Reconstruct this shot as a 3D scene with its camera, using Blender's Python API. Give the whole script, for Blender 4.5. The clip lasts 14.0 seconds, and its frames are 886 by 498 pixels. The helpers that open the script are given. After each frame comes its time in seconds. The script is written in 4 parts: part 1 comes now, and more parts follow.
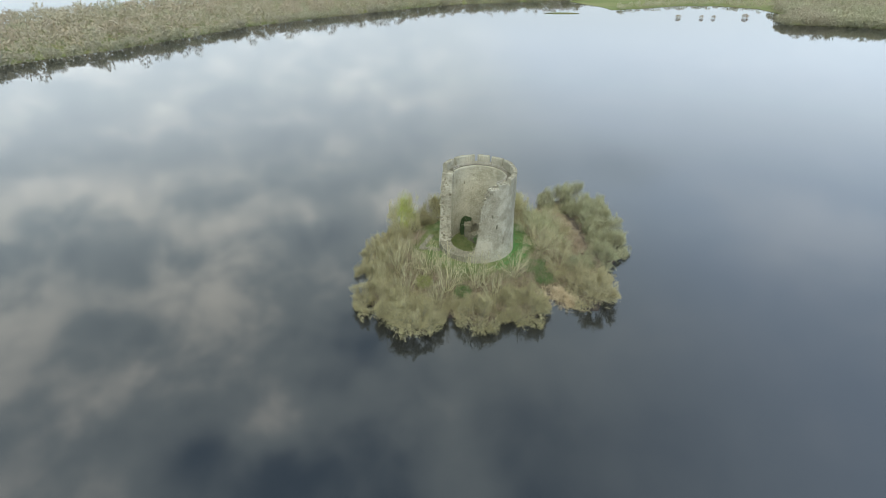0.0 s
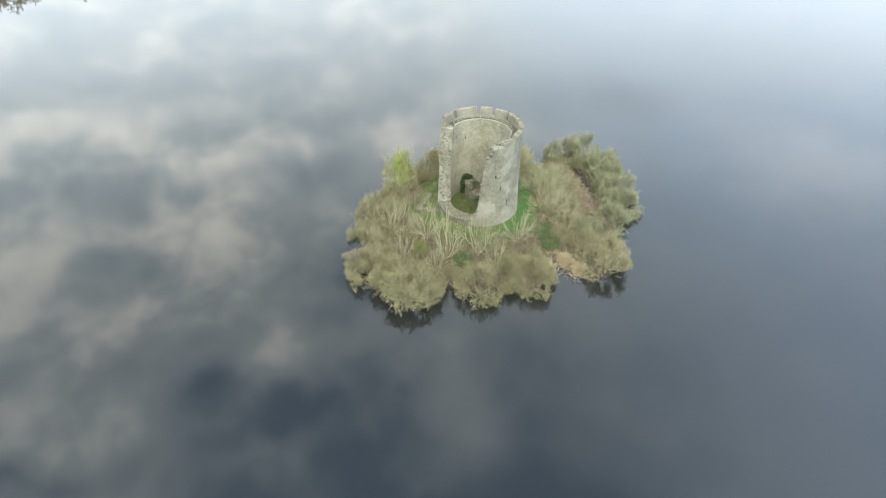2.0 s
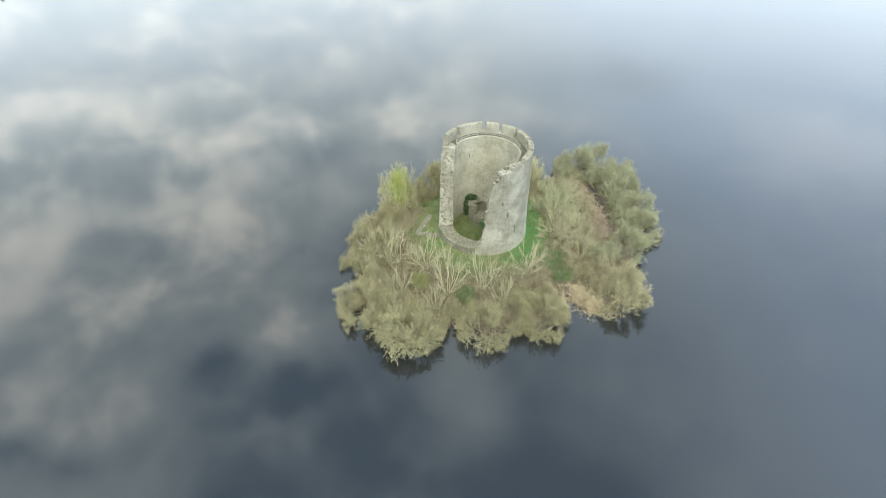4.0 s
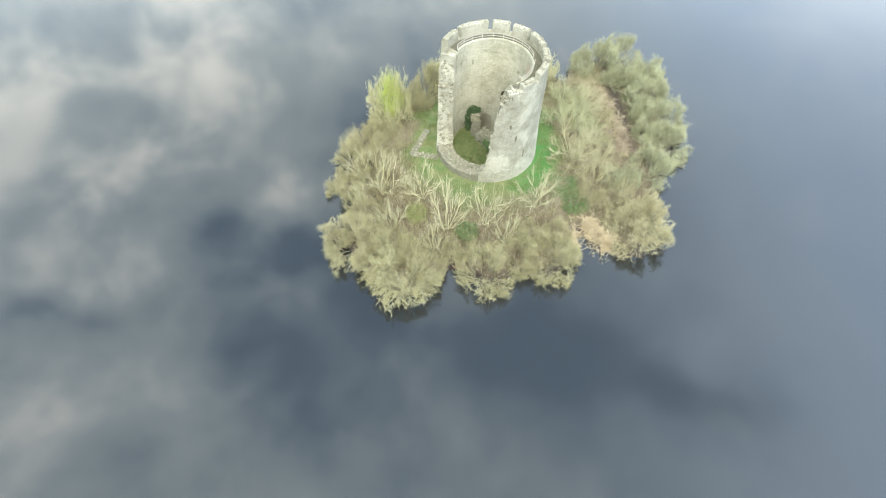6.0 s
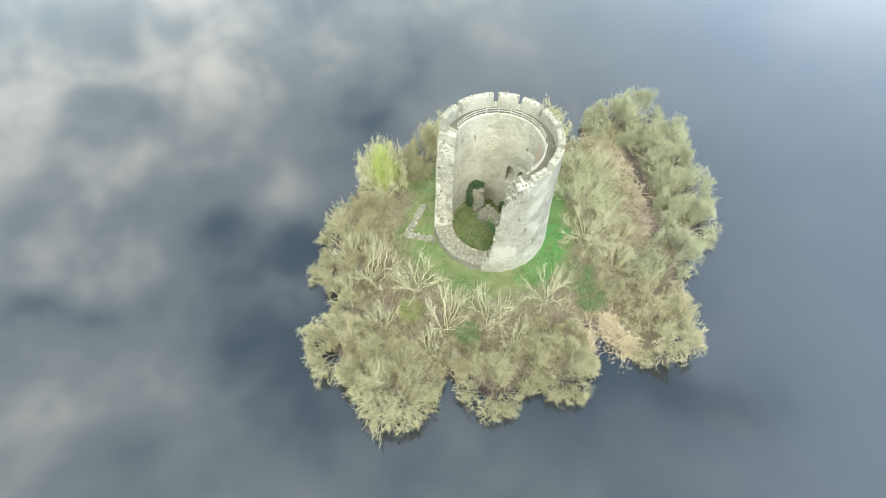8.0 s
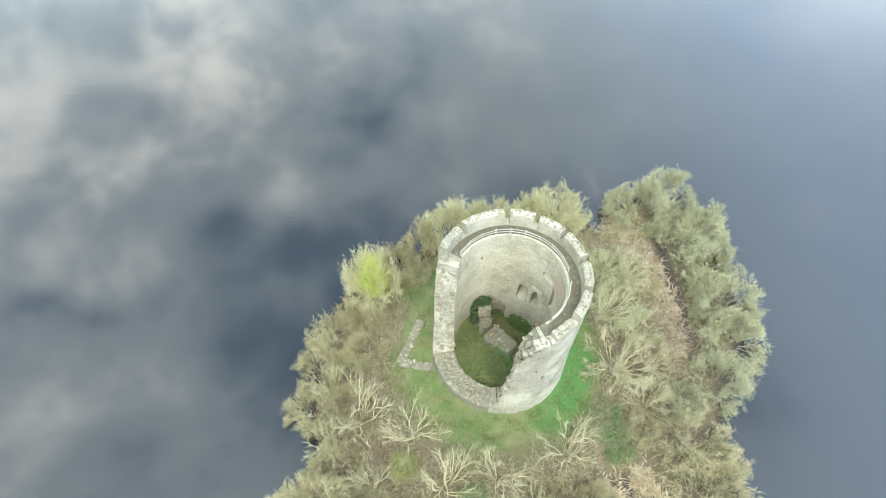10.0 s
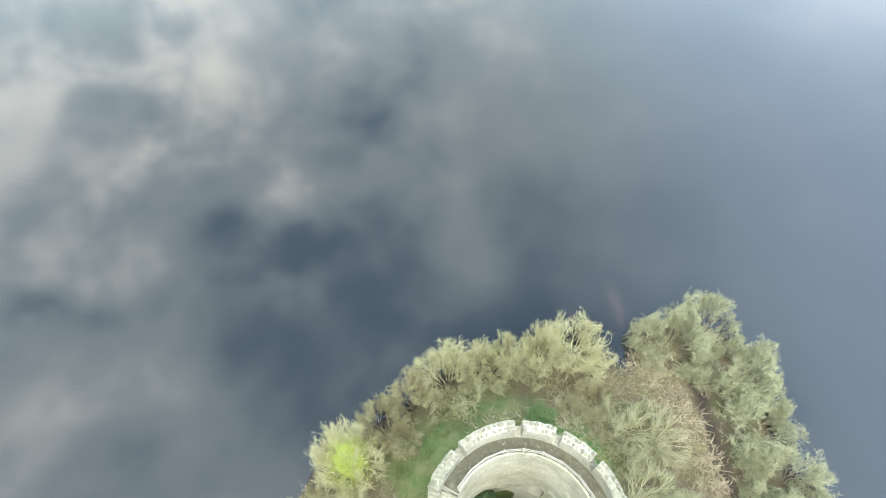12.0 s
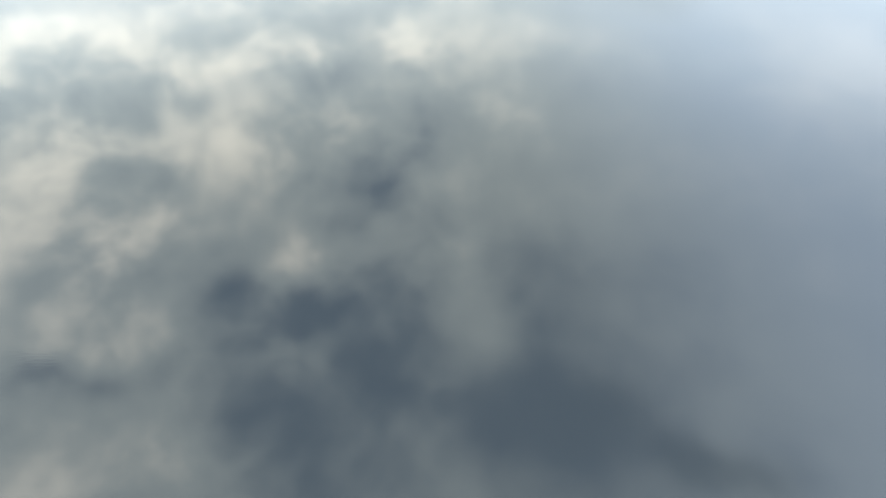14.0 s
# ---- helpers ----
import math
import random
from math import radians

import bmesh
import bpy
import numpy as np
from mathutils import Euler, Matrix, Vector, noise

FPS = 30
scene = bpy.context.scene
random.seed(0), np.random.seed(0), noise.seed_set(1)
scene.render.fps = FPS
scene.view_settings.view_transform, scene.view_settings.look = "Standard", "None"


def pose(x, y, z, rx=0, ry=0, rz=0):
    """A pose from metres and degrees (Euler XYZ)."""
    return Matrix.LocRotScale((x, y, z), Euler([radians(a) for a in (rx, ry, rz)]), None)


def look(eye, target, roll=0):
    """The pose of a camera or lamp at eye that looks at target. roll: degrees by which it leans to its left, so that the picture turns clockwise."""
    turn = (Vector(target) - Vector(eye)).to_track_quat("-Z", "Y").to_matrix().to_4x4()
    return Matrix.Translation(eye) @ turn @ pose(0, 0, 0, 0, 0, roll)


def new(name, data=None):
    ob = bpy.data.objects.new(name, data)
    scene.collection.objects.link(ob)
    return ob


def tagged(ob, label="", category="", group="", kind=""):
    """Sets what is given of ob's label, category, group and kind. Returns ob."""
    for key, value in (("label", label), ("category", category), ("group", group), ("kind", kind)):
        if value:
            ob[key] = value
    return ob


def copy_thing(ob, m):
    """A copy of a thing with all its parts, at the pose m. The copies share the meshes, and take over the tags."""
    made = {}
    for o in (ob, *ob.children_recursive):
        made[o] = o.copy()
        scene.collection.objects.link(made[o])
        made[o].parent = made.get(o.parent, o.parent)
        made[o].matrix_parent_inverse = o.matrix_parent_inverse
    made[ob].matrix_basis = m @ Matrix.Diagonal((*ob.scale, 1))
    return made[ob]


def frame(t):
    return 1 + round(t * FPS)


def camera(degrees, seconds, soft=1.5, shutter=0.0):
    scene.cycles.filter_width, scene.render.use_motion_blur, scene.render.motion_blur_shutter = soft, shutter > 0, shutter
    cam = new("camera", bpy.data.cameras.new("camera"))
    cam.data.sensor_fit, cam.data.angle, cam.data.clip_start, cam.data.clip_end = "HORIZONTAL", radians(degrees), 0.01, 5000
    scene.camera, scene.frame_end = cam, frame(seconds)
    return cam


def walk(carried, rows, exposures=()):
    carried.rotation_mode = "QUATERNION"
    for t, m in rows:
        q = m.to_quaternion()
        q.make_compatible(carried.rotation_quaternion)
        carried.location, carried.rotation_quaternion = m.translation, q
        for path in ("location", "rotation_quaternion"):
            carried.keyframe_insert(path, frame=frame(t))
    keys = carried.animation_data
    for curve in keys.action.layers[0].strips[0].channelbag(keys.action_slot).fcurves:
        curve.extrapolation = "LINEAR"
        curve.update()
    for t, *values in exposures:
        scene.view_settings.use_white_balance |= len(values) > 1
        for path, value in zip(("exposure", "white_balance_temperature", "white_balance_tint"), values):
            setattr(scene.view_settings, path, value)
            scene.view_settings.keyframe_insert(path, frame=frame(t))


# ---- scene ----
cam = camera(79.6, 14.0, soft=0.95)
PATH = [
    (0.0, pose(-8.88, -100.25, 61.84, 59.05, -0.12, -0.90)),
    (0.5, pose(-8.76, -98.22, 61.89, 57.55, -0.21, -0.76)),
    (1.0, pose(-8.64, -96.07, 61.95, 52.81, -0.21, -0.82)),
    (1.5, pose(-8.53, -93.66, 62.03, 52.16, -0.19, -0.85)),
    (2.0, pose(-8.43, -91.07, 62.13, 52.19, -0.15, -0.82)),
    (2.2, pose(-8.38, -90.01, 62.18, 52.21, -0.13, -0.78)),
    (3.6, pose(-7.97, -81.40, 62.95, 51.90, 0.02, -0.55)),
    (4.3, pose(-7.77, -76.56, 63.55, 47.68, 0.09, -0.45)),
    (4.5, pose(-7.73, -75.19, 63.61, 45.77, 0.09, -0.46)),
    (5.0, pose(-7.66, -71.73, 63.75, 40.71, 0.09, -0.51)),
    (5.5, pose(-7.57, -68.15, 63.88, 35.77, 0.01, -0.46)),
    (6.0, pose(-7.44, -64.43, 63.99, 35.65, 0.06, -0.44)),
    (6.5, pose(-7.29, -60.44, 64.08, 35.60, 0.17, -0.50)),
    (7.0, pose(-7.15, -56.29, 64.14, 35.53, 0.11, -0.38)),
    (7.2, pose(-7.10, -54.62, 64.15, 35.50, 0.09, -0.32)),
    (9.3, pose(-6.70, -35.13, 63.53, 35.47, 0.10, -0.18)),
    (9.5, pose(-6.69, -33.09, 63.52, 35.48, 0.13, -0.19)),
    (10.0, pose(-6.70, -27.97, 63.48, 35.44, 0.14, -0.10)),
    (10.5, pose(-6.67, -22.70, 63.43, 35.38, 0.09, -0.03)),
    (11.0, pose(-6.51, -17.18, 63.30, 35.37, 0.06, 0.01)),
    (11.5, pose(-6.26, -11.51, 63.17, 35.38, 0.12, -0.06)),
    (12.0, pose(-5.93, -5.70, 63.05, 35.38, 0.22, -0.17)),
    (12.5, pose(-5.54, 0.04, 63.00, 35.45, 0.31, -0.12)),
    (13.0, pose(-5.09, 5.90, 63.00, 36.08, 0.57, -0.19)),
    (13.5, pose(-4.64, 11.55, 62.92, 37.98, 0.71, 0.02)),
    (14.0, pose(-4.19, 17.20, 62.86, 42.39, 1.00, -0.03)),
]
EXPOSURES = [(0.0, -1.04, 6500, 10), (0.5, -1.02, 6500, 10), (1.0, -0.84, 6540, 10), (1.5, -0.68, 6600, 10), (2.2, -0.58, 6600, 10), (4.3, -0.40, 6500, 10), (5.5, 0.06, 6500, 10), (7.0, 0.14, 6450, 10), (9.5, 0.08, 6380, 10),
             (11.5, 0.10, 6320, 10), (12.5, 0.10, 6450, 10), (13.0, 0.10, 6550, 10), (14.0, 0.06, 6700, 9)]
walk(cam, PATH, EXPOSURES)

# ---------------------------------------------------------------- light
SUN_AZIMUTH, SUN_HEIGHT = -84.0, 55.0      # degrees: from +x towards +y, above the horizon


SKY_GAIN, SKY_STRENGTH = 0.12, 1.0
CLOUD_MID, CLOUD_TOP = (1.60, 1.89, 2.04), (3.80, 3.80, 3.55)
SLATE, VEIL, HAZE = (0.34, 0.62, 1.06), (1.62, 2.16, 3.02), (2.60, 2.95, 3.25)
WATER_IOR = 1.8


class Nodes:
    """Short hand for building a node tree."""

    def __init__(self, tree):
        self.t = tree

    def add(self, kind):
        return self.t.nodes.new(kind)

    def put(self, socket, v):
        if isinstance(v, bpy.types.NodeSocket):
            self.t.links.new(v, socket)
        else:
            socket.default_value = v

    def math(self, op, a, b=0.0, clamp=False):
        n = self.add("ShaderNodeMath")
        n.operation, n.use_clamp = op, clamp
        self.put(n.inputs[0], a)
        self.put(n.inputs[1], b)
        return n.outputs[0]

    def mix(self, f, a, b, blend="MIX"):
        n = self.add("ShaderNodeMix")
        n.data_type, n.blend_type = "RGBA", blend
        self.put(n.inputs[0], f)
        self.put(n.inputs[6], a if isinstance(a, bpy.types.NodeSocket) else (*a, 1))
        self.put(n.inputs[7], b if isinstance(b, bpy.types.NodeSocket) else (*b, 1))
        return n.outputs[2]

    def noise(self, vec, scale, detail=4.0, rough=0.55, distortion=0.0):
        n = self.add("ShaderNodeTexNoise")
        if vec is not None:
            self.put(n.inputs["Vector"], vec)
        n.inputs["Scale"].default_value = scale
        n.inputs["Detail"].default_value = detail
        n.inputs["Roughness"].default_value = rough
        n.inputs["Distortion"].default_value = distortion
        return n.outputs[0]

    def ramp(self, f, lo, hi):
        n = self.add("ShaderNodeMapRange")
        n.interpolation_type = "SMOOTHSTEP"
        self.put(n.inputs[0], f)
        n.inputs[1].default_value, n.inputs[2].default_value = lo, hi
        return n.outputs[0]


# broken cloud, seen only as its reflection: banks and holes on a flat layer,
# placed by (x / z, y / z) of the direction, with two widths and a weight
BANKS = [(-1.48, 2.2, 0.35, 0.3, 0.25), (-1.2, 1.15, 0.18, 0.22, 0.24), (-0.88, 0.99, 0.12, 0.13, 0.2), (-0.67, 1.33, 0.2, 0.22, 0.25), (-0.37, 0.9, 0.1, 0.1, 0.24),
         (0.05, 0.78, 0.07, 0.22, 0.2), (1.3, 2.09, 0.2, 0.3, 0.25), (1.6, 1.9, 0.2, 0.3, 0.3), (1.3, 1.5, 0.3, 0.35, 0.24), (-1.2, 1.5, 0.45, 0.35, 0.1), (-0.3, 2.06, 0.5, 0.2, 0.15), (0.58, 2.07, 0.4, 0.2, 0.15),
         (-0.91, 0.72, 0.1, 0.08, 0.2), (-0.69, 0.64, 0.08, 0.1, 0.2), (-0.86, 1.81, 0.25, 0.2, 0.15), (-0.75, 0.31, 0.22, 0.2, 0.07)]
HOLES = [(-0.5, 0.79, 0.08, 0.06, -0.32), (-0.3, 0.74, 0.09, 0.06, -0.3), (-0.19, 0.57, 0.09, 0.07, -0.24), (-0.87, 0.56, 0.08, 0.05, -0.28), (-0.7, 0.53, 0.09, 0.07, -0.28),
         (-0.34, 0.44, 0.09, 0.09, -0.2), (-0.82, 1.2, 0.06, 0.06, -0.22), (-1.0, 1.23, 0.1, 0.06, -0.22), (-0.19, 1.23, 0.09, 0.13, -0.26), (0.19, 0.48, 0.15, 0.1, -0.32),
         (0.41, 0.36, 0.1, 0.07, -0.2), (0.56, 0.35, 0.1, 0.06, -0.15), (0.28, 0.8, 0.1, 0.15, -0.1), (-0.52, 1.8, 0.16, 0.1, -0.2), (0.95, 2.4, 0.4, 0.5, -0.16), (-1.0, 0.88, 0.1, 0.06, -0.2)]


def build_sky():
    world = bpy.data.worlds.new("sky")
    scene.world = world
    world.use_nodes = True
    t = world.node_tree
    t.nodes.clear()
    n = Nodes(t)
    out = n.add("ShaderNodeOutputWorld")
    bg = n.add("ShaderNodeBackground")
    t.links.new(bg.outputs[0], out.inputs[0])
    sky = n.add("ShaderNodeTexSky")
    sky.sky_type, sky.sun_disc = "NISHITA", False
    sky.sun_elevation, sky.sun_rotation = radians(SUN_HEIGHT), radians(90 - SUN_AZIMUTH)
    co = n.add("ShaderNodeTexCoord").outputs["Generated"]
    sep = n.add("ShaderNodeSeparateXYZ")
    t.links.new(co, sep.inputs[0])
    z = n.math("MAXIMUM", sep.outputs[2], 0.06)
    u, v = n.math("DIVIDE", sep.outputs[0], z), n.math("DIVIDE", sep.outputs[1], z)
    flat = n.add("ShaderNodeCombineXYZ")
    n.put(flat.inputs[0], u)
    n.put(flat.inputs[1], v)
    warp = n.add("ShaderNodeTexNoise")
    zz = n.math("ADD", n.math("MAXIMUM", sep.outputs[2], 0.0), 0.4)       # heaped cloud: less flattened towards the horizon
    heap = n.add("ShaderNodeCombineXYZ")
    n.put(heap.inputs[0], n.math("DIVIDE", sep.outputs[0], zz))
    n.put(heap.inputs[1], n.math("DIVIDE", sep.outputs[1], zz))
    n.put(warp.inputs["Vector"], heap.outputs[0])
    warp.inputs["Scale"].default_value, warp.inputs["Detail"].default_value = 5.0, 6.0
    ws = n.add("ShaderNodeSeparateXYZ")
    t.links.new(warp.outputs["Color"], ws.inputs[0])
    uu = n.math("ADD", u, n.math("MULTIPLY", n.math("SUBTRACT", ws.outputs[0], 0.5), 0.26))
    vv = n.math("ADD", v, n.math("MULTIPLY", n.math("SUBTRACT", ws.outputs[1], 0.5), 0.26))
    total = None
    for cu, cv, ru, rv, k in BANKS + HOLES:
        a = n.math("POWER", n.math("DIVIDE", n.math("SUBTRACT", uu, cu), ru), 2.0)
        b = n.math("POWER", n.math("DIVIDE", n.math("SUBTRACT", vv, cv), rv), 2.0)
        g = n.math("MULTIPLY", n.math("EXPONENT", n.math("MULTIPLY", n.math("ADD", a, b), -0.8)), k)
        total = g if total is None else n.math("ADD", total, g)
    big = n.noise(heap.outputs[0], 1.6, 5.0, 0.5)
    small = n.noise(heap.outputs[0], 6.5, 7.0, 0.58, 0.2)
    left = n.math("ADD", n.math("MULTIPLY", n.ramp(u, 0.5, -0.4), 0.6), 0.4)      # heaped cloud on one side, thin veil on the other
    d = n.math("ADD", n.math("MULTIPLY", n.math("SUBTRACT", big, 0.5), 0.5), n.math("MULTIPLY", n.math("MULTIPLY", n.math("SUBTRACT", small, 0.5), 1.6), left))
    d = n.math("ADD", n.math("ADD", d, n.math("MULTIPLY", total, 1.5)), 0.43)
    low = n.ramp(v, 1.2, 4.5)                                   # thicker towards the horizon
    d = n.math("ADD", d, n.math("MULTIPLY", low, 0.15))
    d = n.math("SUBTRACT", d, n.math("MULTIPLY", n.math("MULTIPLY", n.math("MULTIPLY", n.ramp(v, 1.15, 0.7), n.math("ADD", n.math("MULTIPLY", n.ramp(v, 0.05, 0.5), 0.6), 0.4)), n.math("MULTIPLY", n.ramp(u, -0.85, -0.3), n.ramp(u, 0.9, 0.3))), 0.33))          # thinner overhead
    blue = n.mix(1.0, sky.outputs[0], (SKY_GAIN, SKY_GAIN, SKY_GAIN), "MULTIPLY")
    blue = n.mix(0.75, blue, SLATE)
    c1 = n.mix(n.ramp(d, -0.30, 0.55), blue, CLOUD_MID)
    c2 = n.mix(n.ramp(d, 0.42, 1.02), c1, CLOUD_TOP)
    veil = n.math("MULTIPLY", n.math("MULTIPLY", n.ramp(u, 0.1, 1.1), 0.7), n.ramp(total, -0.3, 0.0))
    c2 = n.mix(veil, c2, VEIL)
    c2 = n.mix(n.math("MULTIPLY", n.math("MULTIPLY", n.ramp(v, 1.2, 3.2), 0.6), n.ramp(total, -0.45, 0.0)), c2, HAZE)
    c2 = n.mix(n.ramp(v, 3.5, 9.0), c2, (1.70, 1.95, 2.15))
    c2 = n.mix(n.ramp(v, 1.3, 0.7), c2, (0.99, 1.0, 1.02), "MULTIPLY")
    c2 = n.mix(n.ramp(v, 0.8, 2.0), c2, (1.30, 1.30, 1.28), "MULTIPLY")                # brighter low in the sky
    n.put(bg.inputs[0], c2)
    bg.inputs[1].default_value = SKY_STRENGTH


build_sky()
sun = new("sun", bpy.data.lights.new("sun", "SUN"))
sun.data.energy, sun.data.angle, sun.data.color = 4.35, radians(55), (1.0, 0.96, 0.82)
sun.matrix_basis = look([60 * c for c in (math.cos(radians(SUN_AZIMUTH)) * math.cos(radians(SUN_HEIGHT)),
                                          math.sin(radians(SUN_AZIMUTH)) * math.cos(radians(SUN_HEIGHT)), math.sin(radians(SUN_HEIGHT)))], (0, 0, 0))

# ---------------------------------------------------------------- materials


def material(name, rough=0.9):
    m = bpy.data.materials.new(name)
    m.use_nodes = True
    n = Nodes(m.node_tree)
    p = m.node_tree.nodes["Principled BSDF"]
    p.inputs["Roughness"].default_value = rough
    p.inputs["Specular IOR Level"].default_value = 0.25
    co = n.add("ShaderNodeTexCoord").outputs["Object"]
    return m, n, p, co


def bump(n, p, height, strength, distance):
    b = n.add("ShaderNodeBump")
    b.inputs["Strength"].default_value, b.inputs["Distance"].default_value = strength, distance
    n.put(b.inputs["Height"], height)
    n.put(p.inputs["Normal"], b.outputs[0])


def stone_material(name, light, dark, moss, moss_amount, scale=2.6, pale=0.0):
    """Rubble masonry: single stones, pale lichen, dark runs of damp, a little moss."""
    m, n, p, co = material(name, 0.92)
    mp = n.add("ShaderNodeMapping")
    n.put(mp.inputs[0], co)
    mp.inputs["Scale"].default_value = (1, 1, 1.7)
    vo = n.add("ShaderNodeTexVoronoi")
    n.put(vo.inputs["Vector"], mp.outputs[0])
    vo.inputs["Scale"].default_value = scale
    ed = n.add("ShaderNodeTexVoronoi")
    ed.feature = "DISTANCE_TO_EDGE"
    n.put(ed.inputs["Vector"], mp.outputs[0])
    ed.inputs["Scale"].default_value = scale
    joint = n.ramp(ed.outputs["Distance"], 0.0, 0.09)
    sc = n.add("ShaderNodeSeparateColor")
    n.put(sc.inputs[0], vo.outputs["Color"])
    c = n.mix(n.math("MULTIPLY", sc.outputs[0], 0.55), light, dark)
    blotch = n.ramp(n.noise(co, 0.55, 6.0, 0.65), 0.42, 0.66)
    c = n.mix(n.math("MULTIPLY", blotch, 0.6), c, dark)
    st = n.add("ShaderNodeMapping")
    n.put(st.inputs[0], co)
    st.inputs["Scale"].default_value = (1.5, 1.5, 0.16)
    runs = n.ramp(n.noise(st.outputs[0], 1.0, 4.0, 0.6), 0.55, 0.75)
    c = n.mix(n.math("MULTIPLY", runs, 0.35), c, (dark[0] * 0.6, dark[1] * 0.6, dark[2] * 0.6))
    lich = n.ramp(n.noise(co, 5.0, 5.0, 0.7), 0.56, 0.70)
    c = n.mix(n.math("MULTIPLY", lich, 0.5), c, (0.60, 0.57, 0.46))
    ms = n.ramp(n.noise(co, 0.9, 5.0, 0.6), 0.55, 0.75)
    c = n.mix(n.math("MULTIPLY", ms, moss_amount), c, moss)
    wash = n.ramp(n.noise(co, 0.22, 5.0, 0.6), 0.44, 0.62)
    c = n.mix(n.math("MULTIPLY", wash, pale), c, (0.78, 0.75, 0.60))
    c = n.mix(joint, n.mix(0.35, c, (0.14, 0.13, 0.10)), c)
    n.put(p.inputs["Base Color"], c)
    h = n.math("ADD", n.math("MULTIPLY", joint, 0.7), n.math("MULTIPLY", n.noise(co, 9.0, 5.0, 0.7), 0.6))
    bump(n, p, h, 0.7, 0.06)
    return m


STONE = stone_material("rubble_stone", (0.43, 0.41, 0.315), (0.26, 0.243, 0.17), (0.19, 0.185, 0.10), 0.45, 3.4, 0.42)
# paler than the outer stone: brightness inside the tower put into the colour
STONE_IN = stone_material("lit_inner_stone", (0.55, 0.525, 0.40), (0.34, 0.32, 0.225), (0.27, 0.27, 0.15), 0.4, 3.0, 0.3)
STONE_RED = stone_material("reddish_stone", (0.40, 0.31, 0.21), (0.26, 0.20, 0.13), (0.20, 0.20, 0.09), 0.35, 3.0)
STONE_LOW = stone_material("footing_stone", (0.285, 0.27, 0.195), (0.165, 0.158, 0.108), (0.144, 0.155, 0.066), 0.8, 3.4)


def loose_stone_material():
    m, n, p, co = material("loose_stone", 0.9)
    r = n.add("ShaderNodeObjectInfo").outputs["Random"]
    c = n.mix(r, (0.22, 0.20, 0.14), (0.36, 0.335, 0.25))
    c = n.mix(n.ramp(n.noise(co, 7.0, 5.0, 0.7), 0.54, 0.74), c, (0.44, 0.42, 0.33))
    c = n.mix(n.math("MULTIPLY", n.ramp(n.noise(co, 2.5, 3.0), 0.55, 0.7), 0.5), c, (0.15, 0.15, 0.08))
    n.put(p.inputs["Base Color"], c)
    bump(n, p, n.noise(co, 12.0, 5.0, 0.7), 0.6, 0.04)
    return m


LOOSE = loose_stone_material()


def wood_material(name, a, b, scale=3.0):
    m, n, p, co = material(name, 0.85)
    r = n.add("ShaderNodeObjectInfo").outputs["Random"]
    g = n.add("ShaderNodeMapping")
    n.put(g.inputs[0], co)
    g.inputs["Scale"].default_value = (scale, scale, scale * 0.2)
    f = n.noise(g.outputs[0], 6.0, 5.0, 0.65)
    c = n.mix(f, a, b)
    c = n.mix(n.math("MULTIPLY", r, 0.4), c, (b[0] * 0.7, b[1] * 0.7, b[2] * 0.7))
    n.put(p.inputs["Base Color"], c)
    bump(n, p, f, 0.5, 0.02)
    return m


RAIL = wood_material("weathered_rail", (0.62, 0.58, 0.50), (0.42, 0.39, 0.33))
BOARD = wood_material("reddish_board", (0.44, 0.34, 0.25), (0.55, 0.47, 0.36))
WALK_TOP = stone_material("mossy_paving", (0.17, 0.16, 0.11), (0.10, 0.09, 0.06), (0.10, 0.11, 0.05), 0.7)


def twig_material(name, a, b, tip=None):
    """Bark of fine shoots: colour drifts from bush to bush and within a bush."""
    m, n, p, co = material(name, 0.85)
    r = n.add("ShaderNodeObjectInfo").outputs["Random"]
    geo = n.add("ShaderNodeNewGeometry").outputs["Random Per Island"]
    c = n.mix(n.math("MULTIPLY", geo, 0.8), a, b)
    c = n.mix(n.ramp(n.noise(co, 0.6, 3.0), 0.4, 0.65), c, n.mix(0.5, c, b))
    c = n.mix(n.math("MULTIPLY", r, 0.45), c, tip or (a[0] * 0.75, a[1] * 0.8, a[2] * 0.8))
    n.put(p.inputs["Base Color"], c)
    return m


BARK_PALE = twig_material("pale_bark", (0.640, 0.600, 0.370), (0.470, 0.430, 0.260))
# darker than the twigs: shade on the willows' inner limbs put into the colour
BARK_SHADED = twig_material("shaded_bark", (0.34, 0.31, 0.21), (0.24, 0.22, 0.15))
TWIG_OLIVE = twig_material("olive_twigs", (0.480, 0.445, 0.245), (0.325, 0.296, 0.155), (0.450, 0.405, 0.228))
TWIG_GREY = twig_material("grey_green_twigs", (0.480, 0.485, 0.296), (0.330, 0.340, 0.198), (0.480, 0.465, 0.282))
TWIG_YELLOW = twig_material("yellow_twigs", (0.575, 0.550, 0.290), (0.400, 0.380, 0.215), (0.500, 0.465, 0.290))
TWIG_STRAW = twig_material("straw_twigs", (0.570, 0.520, 0.310), (0.400, 0.355, 0.202), (0.500, 0.455, 0.269))
TWIG_PALE = twig_material("pale_twigs", (0.524, 0.482, 0.307), (0.394, 0.357, 0.222))
TWIG_BROWN = twig_material("brown_twigs", (0.363, 0.299, 0.187), (0.242, 0.193, 0.119), (0.383, 0.328, 0.195))
TWIG_RUSSET = twig_material("russet_stems", (0.40, 0.31, 0.235), (0.27, 0.20, 0.15), (0.44, 0.37, 0.27))
LEAF_GREEN = twig_material("evergreen_leaves", (0.11, 0.20, 0.07), (0.20, 0.27, 0.11), (0.10, 0.18, 0.06))
